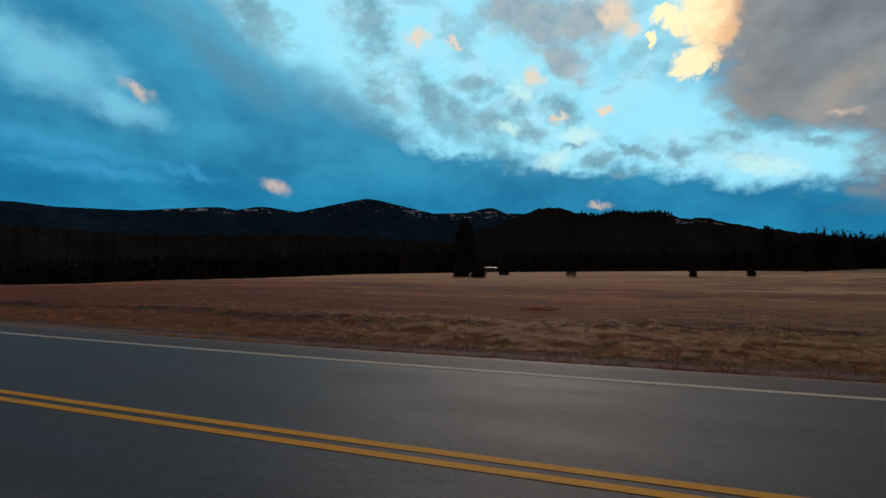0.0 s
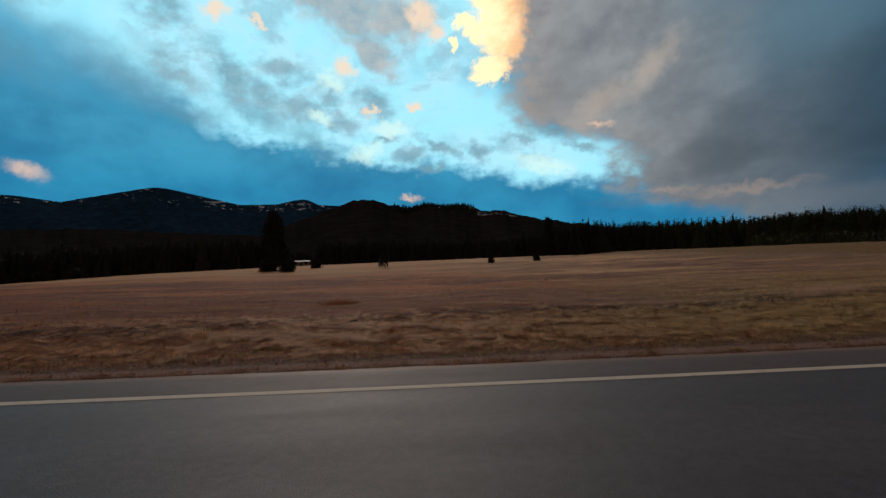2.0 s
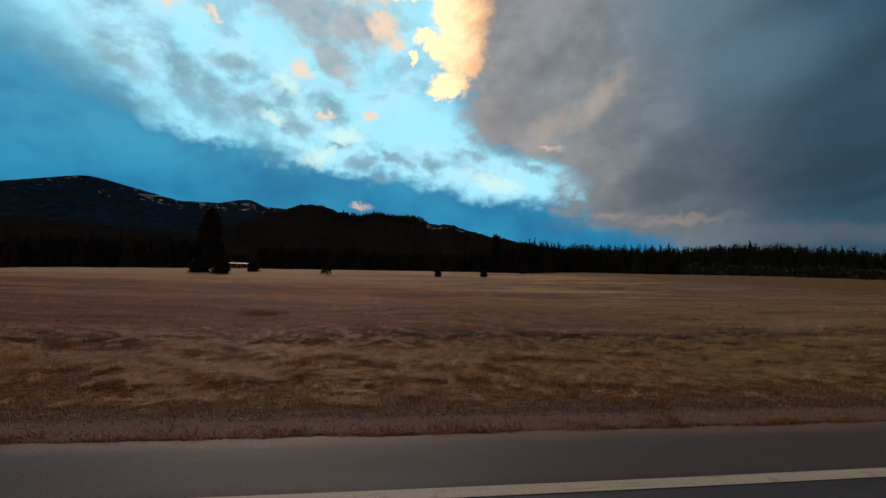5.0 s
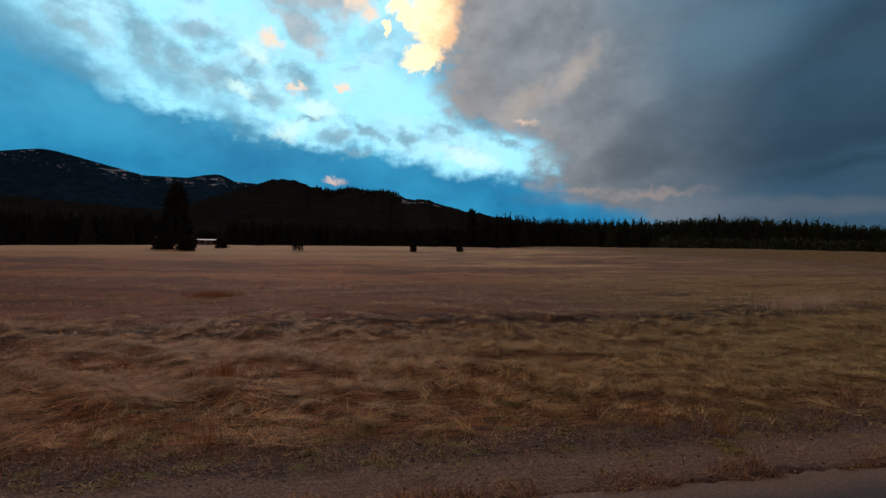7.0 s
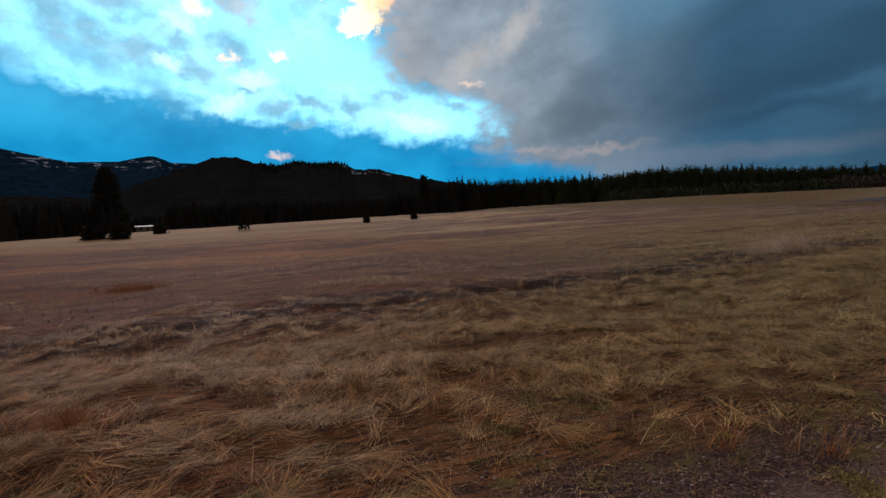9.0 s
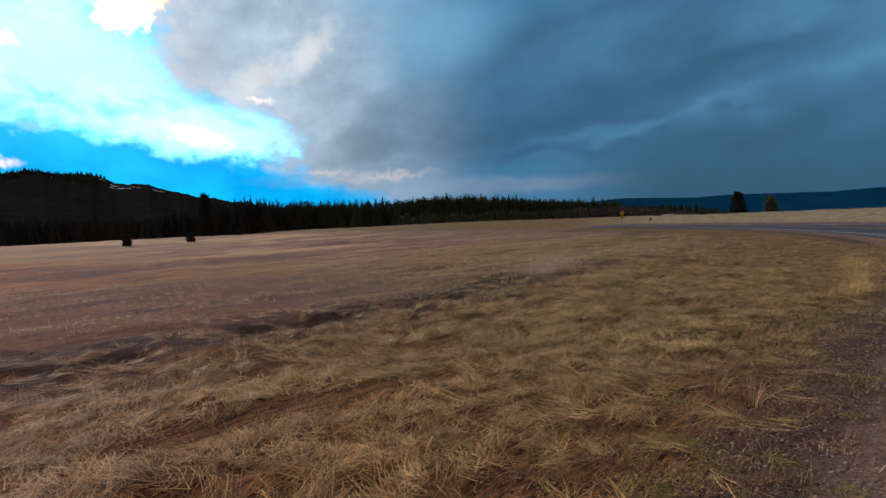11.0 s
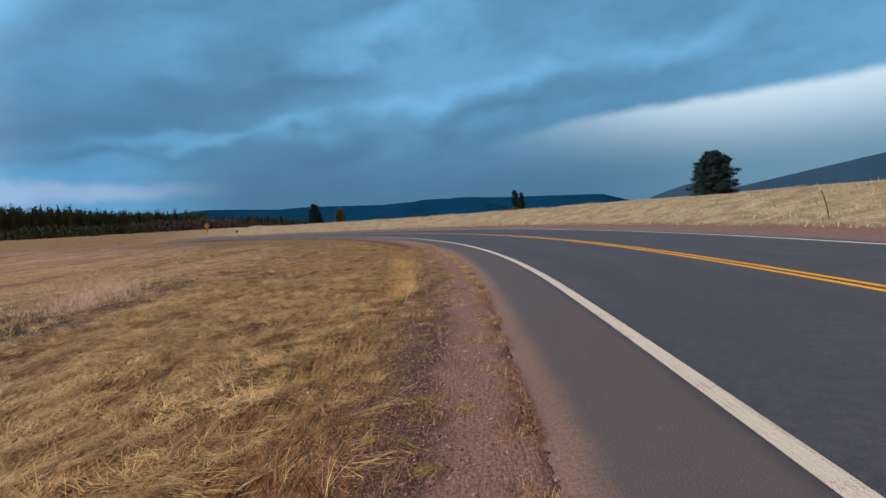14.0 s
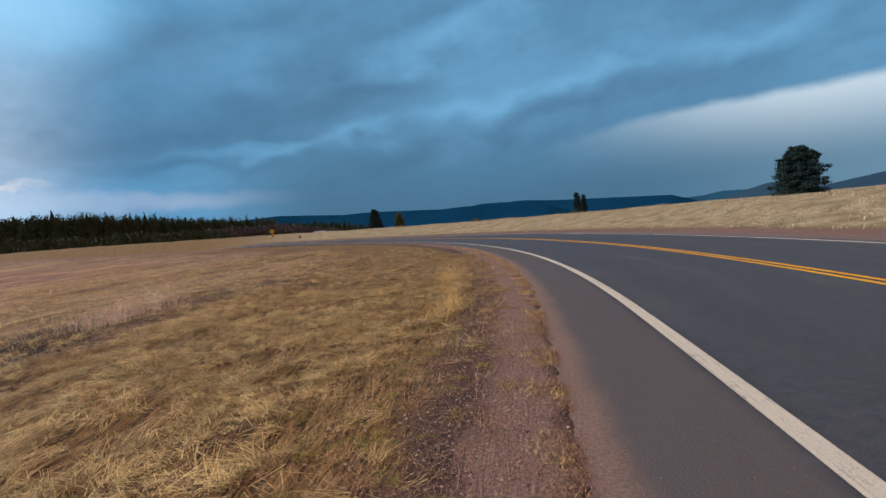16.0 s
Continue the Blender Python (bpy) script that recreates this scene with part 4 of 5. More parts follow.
for k, (at, far, high, wide) in enumerate(((-21.5, 101, 2.4, 1.6), (-19.45, 98.5, 2.5, 1.35), (-16.0, 115, 2.0, 0.9), (-12.6, 215, 3.2, 2.2), (-30.5, 190, 2.4, 3.0), (-33.8, 185, 2.4, 2.6), (-38.5, 170, 3.0, 2.6), (-41.0, 172, 2.6, 2.2), (-45.5, 165, 5.0, 3.2),
                                          (-50.5, 150, 3.6, 3.2), (-54.5, 145, 4.2, 3.4), (-57.5, 140, 5.2, 3.0), (-61.0, 138, 4.4, 3.6), (-65.0, 132, 4.0, 3.4), (-24.5, 210, 2.2, 2.4), (-27.0, 215, 2.6, 2.0))):
    build_tree("bush", "dark leafless bush at the field's far edge", ground_at(at, far, 0.2), high, dome(wide, 0.35), 0.0, 180, 0.6, NEEDLES, 40 + k, 0.07, group="bushes at the field's far edge", limbs=6)


def forest():
    """Conifers beyond the field, thousands of them, as one mass."""
    rng = np.random.RandomState(17)
    spots = []
    for k in range(6200):
        at = rng.uniform(-72, 58) if k % 5 else rng.uniform(34, 58)
        deep = rng.rand() ** 1.3
        # the wood recedes to the right
        front = 235 + 60 * math.sin(at * 0.05) + (0 if at < 8 else 15) + max(0, at - 42) * 6
        far = front + deep * 170 + rng.uniform(-6, 6)
        high = rng.uniform(10.8, 13.8) + (6.0 if at > 12 else 0) + (2.2 if rng.rand() < 0.05 else 0) - max(0, at - 41) * 0.36
        if at < 8:
            high *= 0.8
        if -19.5 < at < -15 and far < 320:
            continue
        spots.append((at, far, max(high, 5)))
    xs = np.array([EYE_REF[0] + p[1] * math.sin(radians(p[0] + TURN0)) for p in spots])
    ys = np.array([EYE_REF[1] + p[1] * math.cos(radians(p[0] + TURN0)) for p in spots])
    high = np.array([p[2] for p in spots])
    near = np.column_stack([xs, ys, terrain(xs, ys)])
    dense = np.array([p[0] > 12 for p in spots])
    groups = [(near[~dense], high[~dense], 60, 0.10), (near[dense], high[dense], 90, 0.085)]
    # the wooded slopes behind
    for name, count, low, top in (("forest_hill", 420, 7, 12), ("low_hill", 2400, 6, 10)):
        pts = HILL_POINTS[name]
        if name == "forest_hill":
            bare = np.degrees(np.arctan2(pts[:, 0] - EYE_REF[0], pts[:, 1] - EYE_REF[1])) - TURN0
            crest = np.hypot(pts[:, 0] - EYE_REF[0], pts[:, 1] - EYE_REF[1]) > 1500
            pts = pts[crest & (bare > -5.5) & (bare < 4)]
        pick = pts[rng.randint(len(pts), size=count)]
        pick = pick + np.column_stack([rng.uniform(-6, 6, count), rng.uniform(-6, 6, count), np.full(count, -1.0)])
        groups.append((pick, rng.uniform(low, top, count), 14 if name == "forest_hill" else 30, 0.2 if name == "forest_hill" else 0.15))
    verts = []
    for place, high, sprays, size in groups:
        m = len(place) * sprays
        t = rng.rand(m) ** 1.1
        h = np.repeat(high, sprays)
        lean = np.repeat(rng.uniform(0.22, 0.42, len(place)), sprays)
        blunt = np.repeat(rng.uniform(0.3, 0.75, len(place)), sprays)
        r = h * lean * ((1 - t) ** blunt + 0.03) * np.sqrt(rng.rand(m)) * (0.8 + 0.35 * np.sin(t * 40))
        a = rng.rand(m) * 6.2832
        c = np.repeat(place, sprays, axis=0) + np.column_stack([r * np.cos(a), r * np.sin(a), t * h])
        s = (h * size * (1.05 - 0.82 * t) * rng.uniform(0.6, 1.3, m))[:, None]
        out = np.column_stack([np.cos(a), np.sin(a), rng.uniform(-0.5, 0.35, m)])
        side = np.column_stack([-np.sin(a), np.cos(a), rng.uniform(-0.3, 0.3, m)])
        up = np.column_stack([np.zeros(m), np.zeros(m), 0.75 + 0.5 * t])
        verts.append(np.stack([c - side * s * 0.7, c + side * s * 0.7 + out * s * 0.2, c + up * s + out * s * 0.15], axis=1).reshape(-1, 3))
        # the dense heart of each crown: three slender blades crossing at the stem
        for k in range(3):
            w = rng.rand(len(place)) * 6.2832
            arm = np.column_stack([np.cos(w), np.sin(w), np.zeros(len(place))]) * (high * rng.uniform(0.18, 0.30, len(place)))[:, None]
            tip = place + np.column_stack([np.zeros(len(place)), np.zeros(len(place)), high * rng.uniform(0.78, 1.0, len(place))])
            verts.append(np.stack([place - arm, place + arm, tip], axis=1).reshape(-1, 3))
    verts = np.vstack(verts)
    tris = np.arange(len(verts)).reshape(-1, 3)
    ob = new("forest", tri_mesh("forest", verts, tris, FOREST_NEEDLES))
    return tagged(ob, "dense dark conifer forest beyond the field", "forest", kind="stuff")


forest()


def young_wood():
    """Low olive young pines and bare scrub before the wood, beside the far road."""
    rng = np.random.RandomState(37)
    count, sprays = 620, 60
    at = rng.uniform(33, 53, count)
    far = 205 + 60 * rng.rand(count) + np.maximum(at - 46, 0) * 5
    way = np.radians(at + TURN0)
    x, y = EYE_REF[0] + far * np.sin(way), EYE_REF[1] + far * np.cos(way)
    foot = np.column_stack([x, y, terrain(x, y) - 0.2])
    high = rng.uniform(2.6, 6.2, count) * (1 - 0.4 * smooth(at, 50, 62))
    m = count * sprays
    t, h, a = rng.rand(m), np.repeat(high, sprays), rng.rand(m) * 6.2832
    r = h * 0.36 * np.sqrt(1.02 - t) * np.sqrt(rng.rand(m))
    c = np.repeat(foot, sprays, axis=0) + np.column_stack([r * np.cos(a), r * np.sin(a), t * h])
    s = (h * 0.13 * rng.uniform(0.6, 1.3, m))[:, None]
    side = np.column_stack([-np.sin(a), np.cos(a), rng.uniform(-0.4, 0.4, m)])
    up = np.column_stack([0.4 * np.cos(a), 0.4 * np.sin(a), np.ones(m)])
    verts = np.stack([c - side * s * 0.6, c + side * s * 0.6, c + up * s], axis=1).reshape(-1, 3)
    ob = new("young_pines", tri_mesh("young_pines", verts, np.arange(len(verts)).reshape(-1, 3), OLIVE))
    tagged(ob, "low olive green young pines before the dark wood", "trees", kind="stuff")


def bare_scrub(label, count, start, stop, near, far, low, top, seed):
    """Leafless brown scrub, lower towards its right end."""
    rng = np.random.RandomState(seed)
    twigs = 70
    at = rng.uniform(start, stop, count)
    way = np.radians(at + TURN0)
    away = rng.uniform(near, far, count)
    x, y = EYE_REF[0] + away * np.sin(way), EYE_REF[1] + away * np.cos(way)
    high = rng.uniform(low, top, count) * (1 - 0.55 * smooth(at, (start + stop) / 2, stop))
    m = count * twigs
    h, a, t = np.repeat(high, twigs), rng.rand(m) * 6.2832, rng.rand(m) ** 0.8
    foot = np.repeat(np.column_stack([x, y, terrain(x, y) - 0.2]), twigs, axis=0)
    r = h * 0.34 * np.sqrt(rng.rand(m)) * (0.35 + 0.65 * np.sin(t * 2.6))
    c = foot + np.column_stack([r * np.cos(a), r * np.sin(a), t * h])
    up = np.column_stack([0.5 * np.cos(a), 0.5 * np.sin(a), np.ones(m)]) * (h * 0.16)[:, None]
    side = np.column_stack([-np.sin(a), np.cos(a), np.zeros(m)]) * (h * 0.035)[:, None]
    verts = np.stack([c - side, c + side, c + up], axis=1).reshape(-1, 3)
    ob = new("scrub", tri_mesh("scrub", verts, np.arange(len(verts)).reshape(-1, 3), SCRUB))
    tagged(ob, label, "scrub", kind="stuff")


SCRUB = plain("bare_scrub", (0.080, 0.056, 0.048), (0.040, 0.030, 0.027), 0.3, 0.95, island=0.4)
bare_scrub("bare brown scrub on a low rise", 420, 51, 65, 265, 330, 4.0, 7.5, 39)
bare_scrub("low dark scrub along the brow of the far rise", 90, 72, 91, 150, 175, 0.35, 1.0, 41)
OLIVE = plain("olive_needles", (0.042, 0.048, 0.016), (0.027, 0.033, 0.013), 0.3, 0.9, island=0.15)
young_wood()


# ---- small things beside the road ----
def box(bm, size, place, turn=(0, 0, 0), bevel=0.0):
    made = bmesh.ops.create_cube(bm, size=1, matrix=pose(*place, *turn) @ Matrix.Diagonal((*size, 1)))
    if bevel:
        edges = list({e for v in made["verts"] for e in v.link_edges})
        bmesh.ops.bevel(bm, geom=edges, offset=bevel, segments=2, affect="EDGES")


def bm_mesh(name, bm, mat):
    me = bpy.data.meshes.new(name)
    bm.to_mesh(me)
    bm.free()
    me.materials.append(mat)
    return me


def plate(name, outline, thick, mat):
    """A flat sheet of metal in the xz plane."""
    bm = bmesh.new()
    face = bm.faces.new([bm.verts.new((x, 0, z)) for x, z in outline])
    moved = bmesh.ops.extrude_face_region(bm, geom=[face])["geom"]
    bmesh.ops.translate(bm, verts=[g for g in moved if isinstance(g, bmesh.types.BMVert)], vec=(0, thick, 0))
    bmesh.ops.recalc_face_normals(bm, faces=bm.faces)
    return bm_mesh(name, bm, mat)


SIGN_YELLOW = plain("sign_yellow", (0.78, 0.42, 0.02), (0.62, 0.31, 0.015), 2.0, 0.45)
SIGN_BLACK = plain("sign_black", (0.02, 0.02, 0.02), (0.012, 0.012, 0.012), 3.0, 0.5)
GALVANISED = plain("galvanised_steel", (0.36, 0.37, 0.38), (0.22, 0.22, 0.23), 4.0, 0.5, 0.7)
OLD_WOOD = plain("weathered_wood", (0.12, 0.095, 0.068), (0.05, 0.038, 0.028), 5.0, 0.9, relief=0.01)
PALE_ROOF = plain("pale_metal_roof", (0.55, 0.56, 0.58), (0.40, 0.41, 0.43), 0.6, 0.6)
HOUSE_WALL = plain("grey_boards", (0.22, 0.20, 0.18), (0.13, 0.12, 0.11), 0.8, 0.85)
DARK_GLASS = plain("dark_glass", (0.02, 0.025, 0.03), (0.015, 0.018, 0.02), 1.0, 0.15)


def warning_sign(place, turn):
    sign = thing("warning_sign", "yellow diamond road sign with black curve arrow", "road sign", place, turn)
    bm = bmesh.new()
    box(bm, (0.07, 0.05, 3.0), (0, 0.04, 1.35), bevel=0.008)
    part("post", bm_mesh("post", bm, GALVANISED), sign, "galvanised steel post")
    r = 0.52
    corners = []
    for k in range(4):
        for d in (-0.12, 0.0, 0.12):
            w = radians(90 * k) + d
            corners.append((math.sin(w) * r * (1 - 0.35 * abs(d)), 2.28 + math.cos(w) * r * (1 - 0.35 * abs(d))))
    panel = part("panel", plate("panel", corners, 0.006, SIGN_YELLOW), sign, "yellow diamond panel")
    panel.location = (0, 0.0, 0)
    arrow = [(0.10, 1.90), (0.22, 1.90), (0.22, 2.30), (0.10, 2.46), (-0.08, 2.46), (-0.08, 2.60), (-0.34, 2.39), (-0.08, 2.18), (-0.08, 2.33), (0.05, 2.33), (0.10, 2.25)]
    ob = part("arrow", plate("arrow", arrow, 0.003, SIGN_BLACK), panel, "black arrow bent to one side")
    ob.location = (0, -0.008, 0)
    low = part("plaque", plate("plaque", [(-0.3, 1.06), (0.3, 1.06), (0.3, 1.60), (-0.3, 1.60)], 0.005, SIGN_YELLOW), sign, "small yellow plaque")
    low.location = (0, -0.002, 0)
    for x in (-0.12, 0.12):
        bar = part("mark", plate("mark", [(x - 0.08, 1.2), (x + 0.08, 1.2), (x + 0.08, 1.46), (x - 0.08, 1.46)], 0.002, SIGN_BLACK), low, "black figure bar")
        bar.location = (0, -0.006, 0)
    sign.matrix_basis = sign.matrix_basis @ Matrix.Scale(0.8, 4)
    return sign


sx, sy = road_point(84.2, -11.0)
warning_sign((sx, sy, float(terrain([sx], [sy])[0]) - 0.1), -58)


def marker_post(place, turn):
    marker = thing("marker_post", "short steel road marker post with a dark plate", "post", place, turn)
    bm = bmesh.new()
    box(bm, (0.06, 0.03, 1.1), (0, 0.02, 0.45), bevel=0.006)
    part("post", bm_mesh("post", bm, GALVANISED), marker, "galvanised steel post")
    plate_ob = part("plate", plate("plate", [(-0.16, 0.62), (0.16, 0.62), (0.16, 0.98), (-0.16, 0.98)], 0.006, SIGN_BLACK), marker, "dark square plate")
    plate_ob.location = (0, -0.004, 0)
    return marker


mx, my = road_point(77.4, -9.6)
marker_post((mx, my, float(terrain([mx], [my])[0]) - 0.08), -62)


def fence_post(place, turn):
    post = thing("wooden_stake", "thin weathered wooden stake leaning in the dry bank", "post", place, turn)
    verts, tris = tube([(0, 0, -0.1), (-0.05, 0, 0.35), (-0.10, 0.01, 0.62), (-0.18, 0.01, 0.95)], [0.022, 0.021, 0.02, 0.015], 6)
    part("stake", tri_mesh("stake", verts, tris, OLD_WOOD), post)
    return post


fx, fy = 20.72, -10.52
fence_post((fx, fy, float(terrain([fx], [fy])[0])), -127)


def house(name, label, place, turn, width, depth, high, pitch, roofing):
    """A low building with eaves, gables, a door and windows."""
    home = thing(name, label, "building", place, turn)
    bm = bmesh.new()
    box(bm, (width, depth, high + 1), (0, 0, high / 2 - 0.5))
    part("wall", bm_mesh("wall", bm, HOUSE_WALL), home, "grey board walls")
    bm = bmesh.new()
    w, d = width / 2 + 0.5, depth / 2 + 0.6
    pts = [(-w, -d, high), (w, -d, high), (w, d, high), (-w, d, high), (-w, 0, high + pitch), (w, 0, high + pitch)]
    v = [bm.verts.new(p) for p in pts]
    for f in ((0, 1, 5, 4), (2, 3, 4, 5), (0, 4, 3), (1, 2, 5), (3, 2, 1, 0)):
        bm.faces.new([v[i] for i in f])
    part("roof", bm_mesh("roof", bm, roofing), home, "metal roof")
    for k, x in enumerate((-width * 0.3, 0.0, width * 0.3)):
        bm = bmesh.new()
        if k == 1:
            box(bm, (1.0, 0.1, 2.0), (x, -depth / 2 - 0.02, 1.0))
            part("door", bm_mesh("door", bm, OLD_WOOD), home)
        else:
            for bx, bz, bw, bh in ((0, 0.55, 1.3, 0.1), (0, -0.55, 1.3, 0.1), (-0.6, 0, 0.1, 1.0), (0.6, 0, 0.1, 1.0)):
                box(bm, (bw, 0.12, bh), (x + bx, -depth / 2 - 0.03, 1.5 + bz))
            window = part("window", bm_mesh("window", bm, OLD_WOOD), home)
            bm = bmesh.new()
            box(bm, (1.1, 0.06, 1.0), (x, -depth / 2 - 0.02, 1.5))
            part("pane", bm_mesh("pane", bm, DARK_GLASS), window, "dark window pane")
    return home


house("shed", "low grey shed with a pale roof before the wood", ground_at(-16.9, 250, 0.0), 15, 8.0, 4.0, 2.3, 0.55, PALE_ROOF)
house("shed", "low grey shed with a pale roof before the wood", ground_at(-26.4, 268, 0.2), 26, 3.6, 3.0, 1.6, 0.6, PALE_ROOF)
house("house", "small grey house among trees at the wood's edge", ground_at(46.6, 340, -1.0), -48, 5.0, 5.0, 2.4, 1.4, GALVANISED)
house("house", "small grey low building beyond the far road", ground_at(58.9, 330, 0.6), -60, 4.0, 3.0, 1.7, 0.8, GALVANISED)
house("house", "small grey low building beyond the far road", ground_at(60.7, 340, 0.6), -62, 3.2, 3.0, 2.0, 0.9, GALVANISED)
house("house", "small grey low building beyond the far road", ground_at(62.6, 260, 0.5), -66, 4.5, 3.5, 1.8, 0.8, GALVANISED)


# ---- grass ----
def blades(base, head, tilt, bend, length, width, segs=3, curl=None, hug=False, lift=None):
    """Bent tapering blades: arrays of places, headings, first tilt over the ground, bend down along the blade, turn sideways."""
    m = len(base)
    curl = np.zeros(m) if curl is None else curl
    pts = [base]
    for k in range(segs):
        ang, way = tilt - bend * (k + 0.5) / segs, head + curl * (k + 0.5) / segs
        step = (length / segs)[:, None] * np.column_stack([np.cos(way) * np.cos(ang), np.sin(way) * np.cos(ang), np.sin(ang)])
        pts.append(pts[-1] + step)
    side = np.column_stack([-np.sin(head), np.cos(head), np.zeros(m)]) * (width * 0.5)[:, None]
    rows = []
    for k in range(segs):
        w = 1.0 - 0.65 * k / segs
        rows += [pts[k] - side * w, pts[k] + side * w]
    rows.append(pts[segs])
    per = 2 * segs + 1
    verts = np.stack(rows, axis=1).reshape(-1, 3)
    pattern = []
    for k in range(segs - 1):
        a = 2 * k
        pattern += [(a, a + 1, a + 3), (a, a + 3, a + 2)]
    a = 2 * (segs - 1)
    pattern.append((a, a + 1, a + 2))
    tris = (np.arange(m)[:, None, None] * per + np.array(pattern)[None]).reshape(-1, 3)
    # keep every point above the ground
    rest = np.repeat(base[:, 2], per)
    if hug:
        ground = terrain(verts[:, 0], verts[:, 1], quick_offset(verts[:, 0], verts[:, 1]))
        verts[:, 2] = ground + np.maximum(verts[:, 2] - rest, 0.006)
        if lift is not None:
            verts[:, 2] += np.repeat(lift, per)
    else:
        verts[:, 2] = np.maximum(verts[:, 2], rest + 0.004)
    return verts, tris


def locks(rng, roots, head, count, long, spread, tilt, bend, segs=3, broad=1.0, mat=0.0):
    """Bundles of blades that share a root, a heading and a curl; mat is the depth of the layer they lie in."""
    m = len(roots) * count
    root = np.repeat(roots, count, axis=0) + np.column_stack([rng.randn(m), rng.randn(m), np.zeros(m)]) * 0.035
    heading = np.repeat(head, count) + rng.randn(m) * spread
    size = np.repeat(rng.uniform(0.7, 1.2, len(roots)), count)
    curl = np.repeat(rng.randn(len(roots)) * 0.4, count) + rng.randn(m) * 0.35
    first = np.repeat(rng.uniform(*tilt, len(roots)), count) + rng.randn(m) * 0.09
    down = np.repeat(rng.uniform(*bend, len(roots)), count) + rng.randn(m) * 0.2
    lift = np.repeat(rng.rand(len(roots)) ** 1.5 * mat, count) + rng.rand(m) * mat * 0.4
    return blades(root, heading, np.clip(first, 0.0, 1.5), down, rng.uniform(*long, m) * size, rng.uniform(0.0022, 0.0052, m) * broad, segs, curl, True, lift)


def strewn(rng, count, u_range, s_range, power=1.0):
    """Places scattered along the road's verge."""
    u = rng.uniform(*u_range, count)
    s = s_range[0] + (s_range[1] - s_range[0]) * rng.rand(count) ** power
    xy = np.array([road_point(a, b) for a, b in zip(u, s)])
    return np.column_stack([xy, terrain(xy[:, 0], xy[:, 1], s)]), s


def lie(x, y):
    """The way the flattened grass lies, turning slowly from place to place."""
    return 1.0 + 0.7 * waves(x, y, 4.0, 31, 2) + 0.45 * waves(x, y, 1.1, 33, 1)


def stuff(name, label, pieces, mat, category="grass"):
    verts, tris, base = [], [], 0
    for v, t in pieces:
        verts.append(v)
        tris.append(t + base)
        base += len(v)
    ob = new(name, tri_mesh(name, np.vstack(verts), np.vstack(tris), mat))
    return tagged(ob, label, category, kind="stuff")


MOSS = make_grass("moss", (0.44, 0.29, 0.07), (0.12, 0.085, 0.028), (0.30, 0.225, 0.055), 0.15)
ORANGE = make_grass("orange_grass", (0.66, 0.25, 0.065), (0.30, 0.11, 0.036), (0.40, 0.22, 0.08), 0.3)


PALE_WEED = make_grass("pale_weed", (1.0, 0.74, 0.56), (0.52, 0.35, 0.25), (0.6, 0.42, 0.28), 0.1)
YELLOW = make_grass("yellow_grass", (1.0, 0.66, 0.26), (0.42, 0.24, 0.09), (0.6, 0.4, 0.12))


def grass_clump(name, label, place, wide, count, long, mat, seed, thin=0.006):
    """One clump of standing dry grass."""
    rng = np.random.RandomState(seed)
    spot = np.column_stack([rng.randn(count) * wide, rng.randn(count) * wide * 0.6, np.zeros(count)])
    z0 = float(terrain([place[0]], [place[1]])[0])
    spot[:, 2] = terrain(spot[:, 0] + place[0], spot[:, 1] + place[1]) - z0
    v, t = blades(spot, rng.rand(count) * 6.28, rng.uniform(0.8, 1.55, count), rng.uniform(0.1, 1.1, count), rng.uniform(*long, count), rng.uniform(0.6, 1.4, count) * thin, 3)
    ob = new(name, tri_mesh(name, v, t, mat))
    ob.matrix_basis = pose(*place, z0)
    return tagged(ob, label, "grass", kind="stuff")


grass_clump("orange_grass_clump", "orange-brown clump of dry grass in the field", (-1.5, 16.6), 0.42, 1100, (0.10, 0.34), ORANGE, 81, 0.006)
grass_clump("orange_grass_clump", "orange-brown clump of dry grass in the field", (0.95, 4.3), 0.12, 420, (0.10, 0.26), ORANGE, 82, 0.003)
grass_clump("dry_weed_clump", "pale fuzzy clump of dry weeds by the furrow", (14.4, 9.3), 0.62, 1300, (0.15, 0.5), PALE_WEED, 83, 0.0035)
grass_clump("dry_weed_clump", "pale fuzzy clump of dry weeds by the furrow", (16.2, 10.0), 0.5, 700, (0.12, 0.4), PALE_WEED, 85, 0.0035)
grass_clump("dry_weed_clump", "thin yellow dry weeds at the edge of the gravel", (17.6, 3.1), 0.3, 420, (0.15, 0.45), YELLOW, 87, 0.004)
grass_clump("yellow_tuft", "bright yellow tuft of dry grass", (-3.0, 5.1), 0.10, 300, (0.12, 0.32), YELLOW, 89, 0.004)
for k, spot in enumerate(((7.0, 2.45), (4.64, 2.37), (4.9, 2.2), (5.05, 2.05), (4.27, 2.66), (1.1, 2.7), (7.1, 2.7), (9.8, 5.4), (11.6, 7.6), (6.5, 3.5), (12.4, 5.9))):
    grass_clump("dry_weed", "small upright reddish dry weed at the gravel's edge", spot, 0.05, 42, (0.10, 0.30), ORANGE if k % 2 else WEEDS, 91 + k, 0.0035)
for k, spot in enumerate(((14.1, 2.6), (15.6, 2.85), (13.2, 2.7))):
    grass_clump("yellow_tuft", "thin yellow upright grass at the gravel's edge", spot, 0.22, 240, (0.12, 0.38), YELLOW, 121 + k, 0.0035)


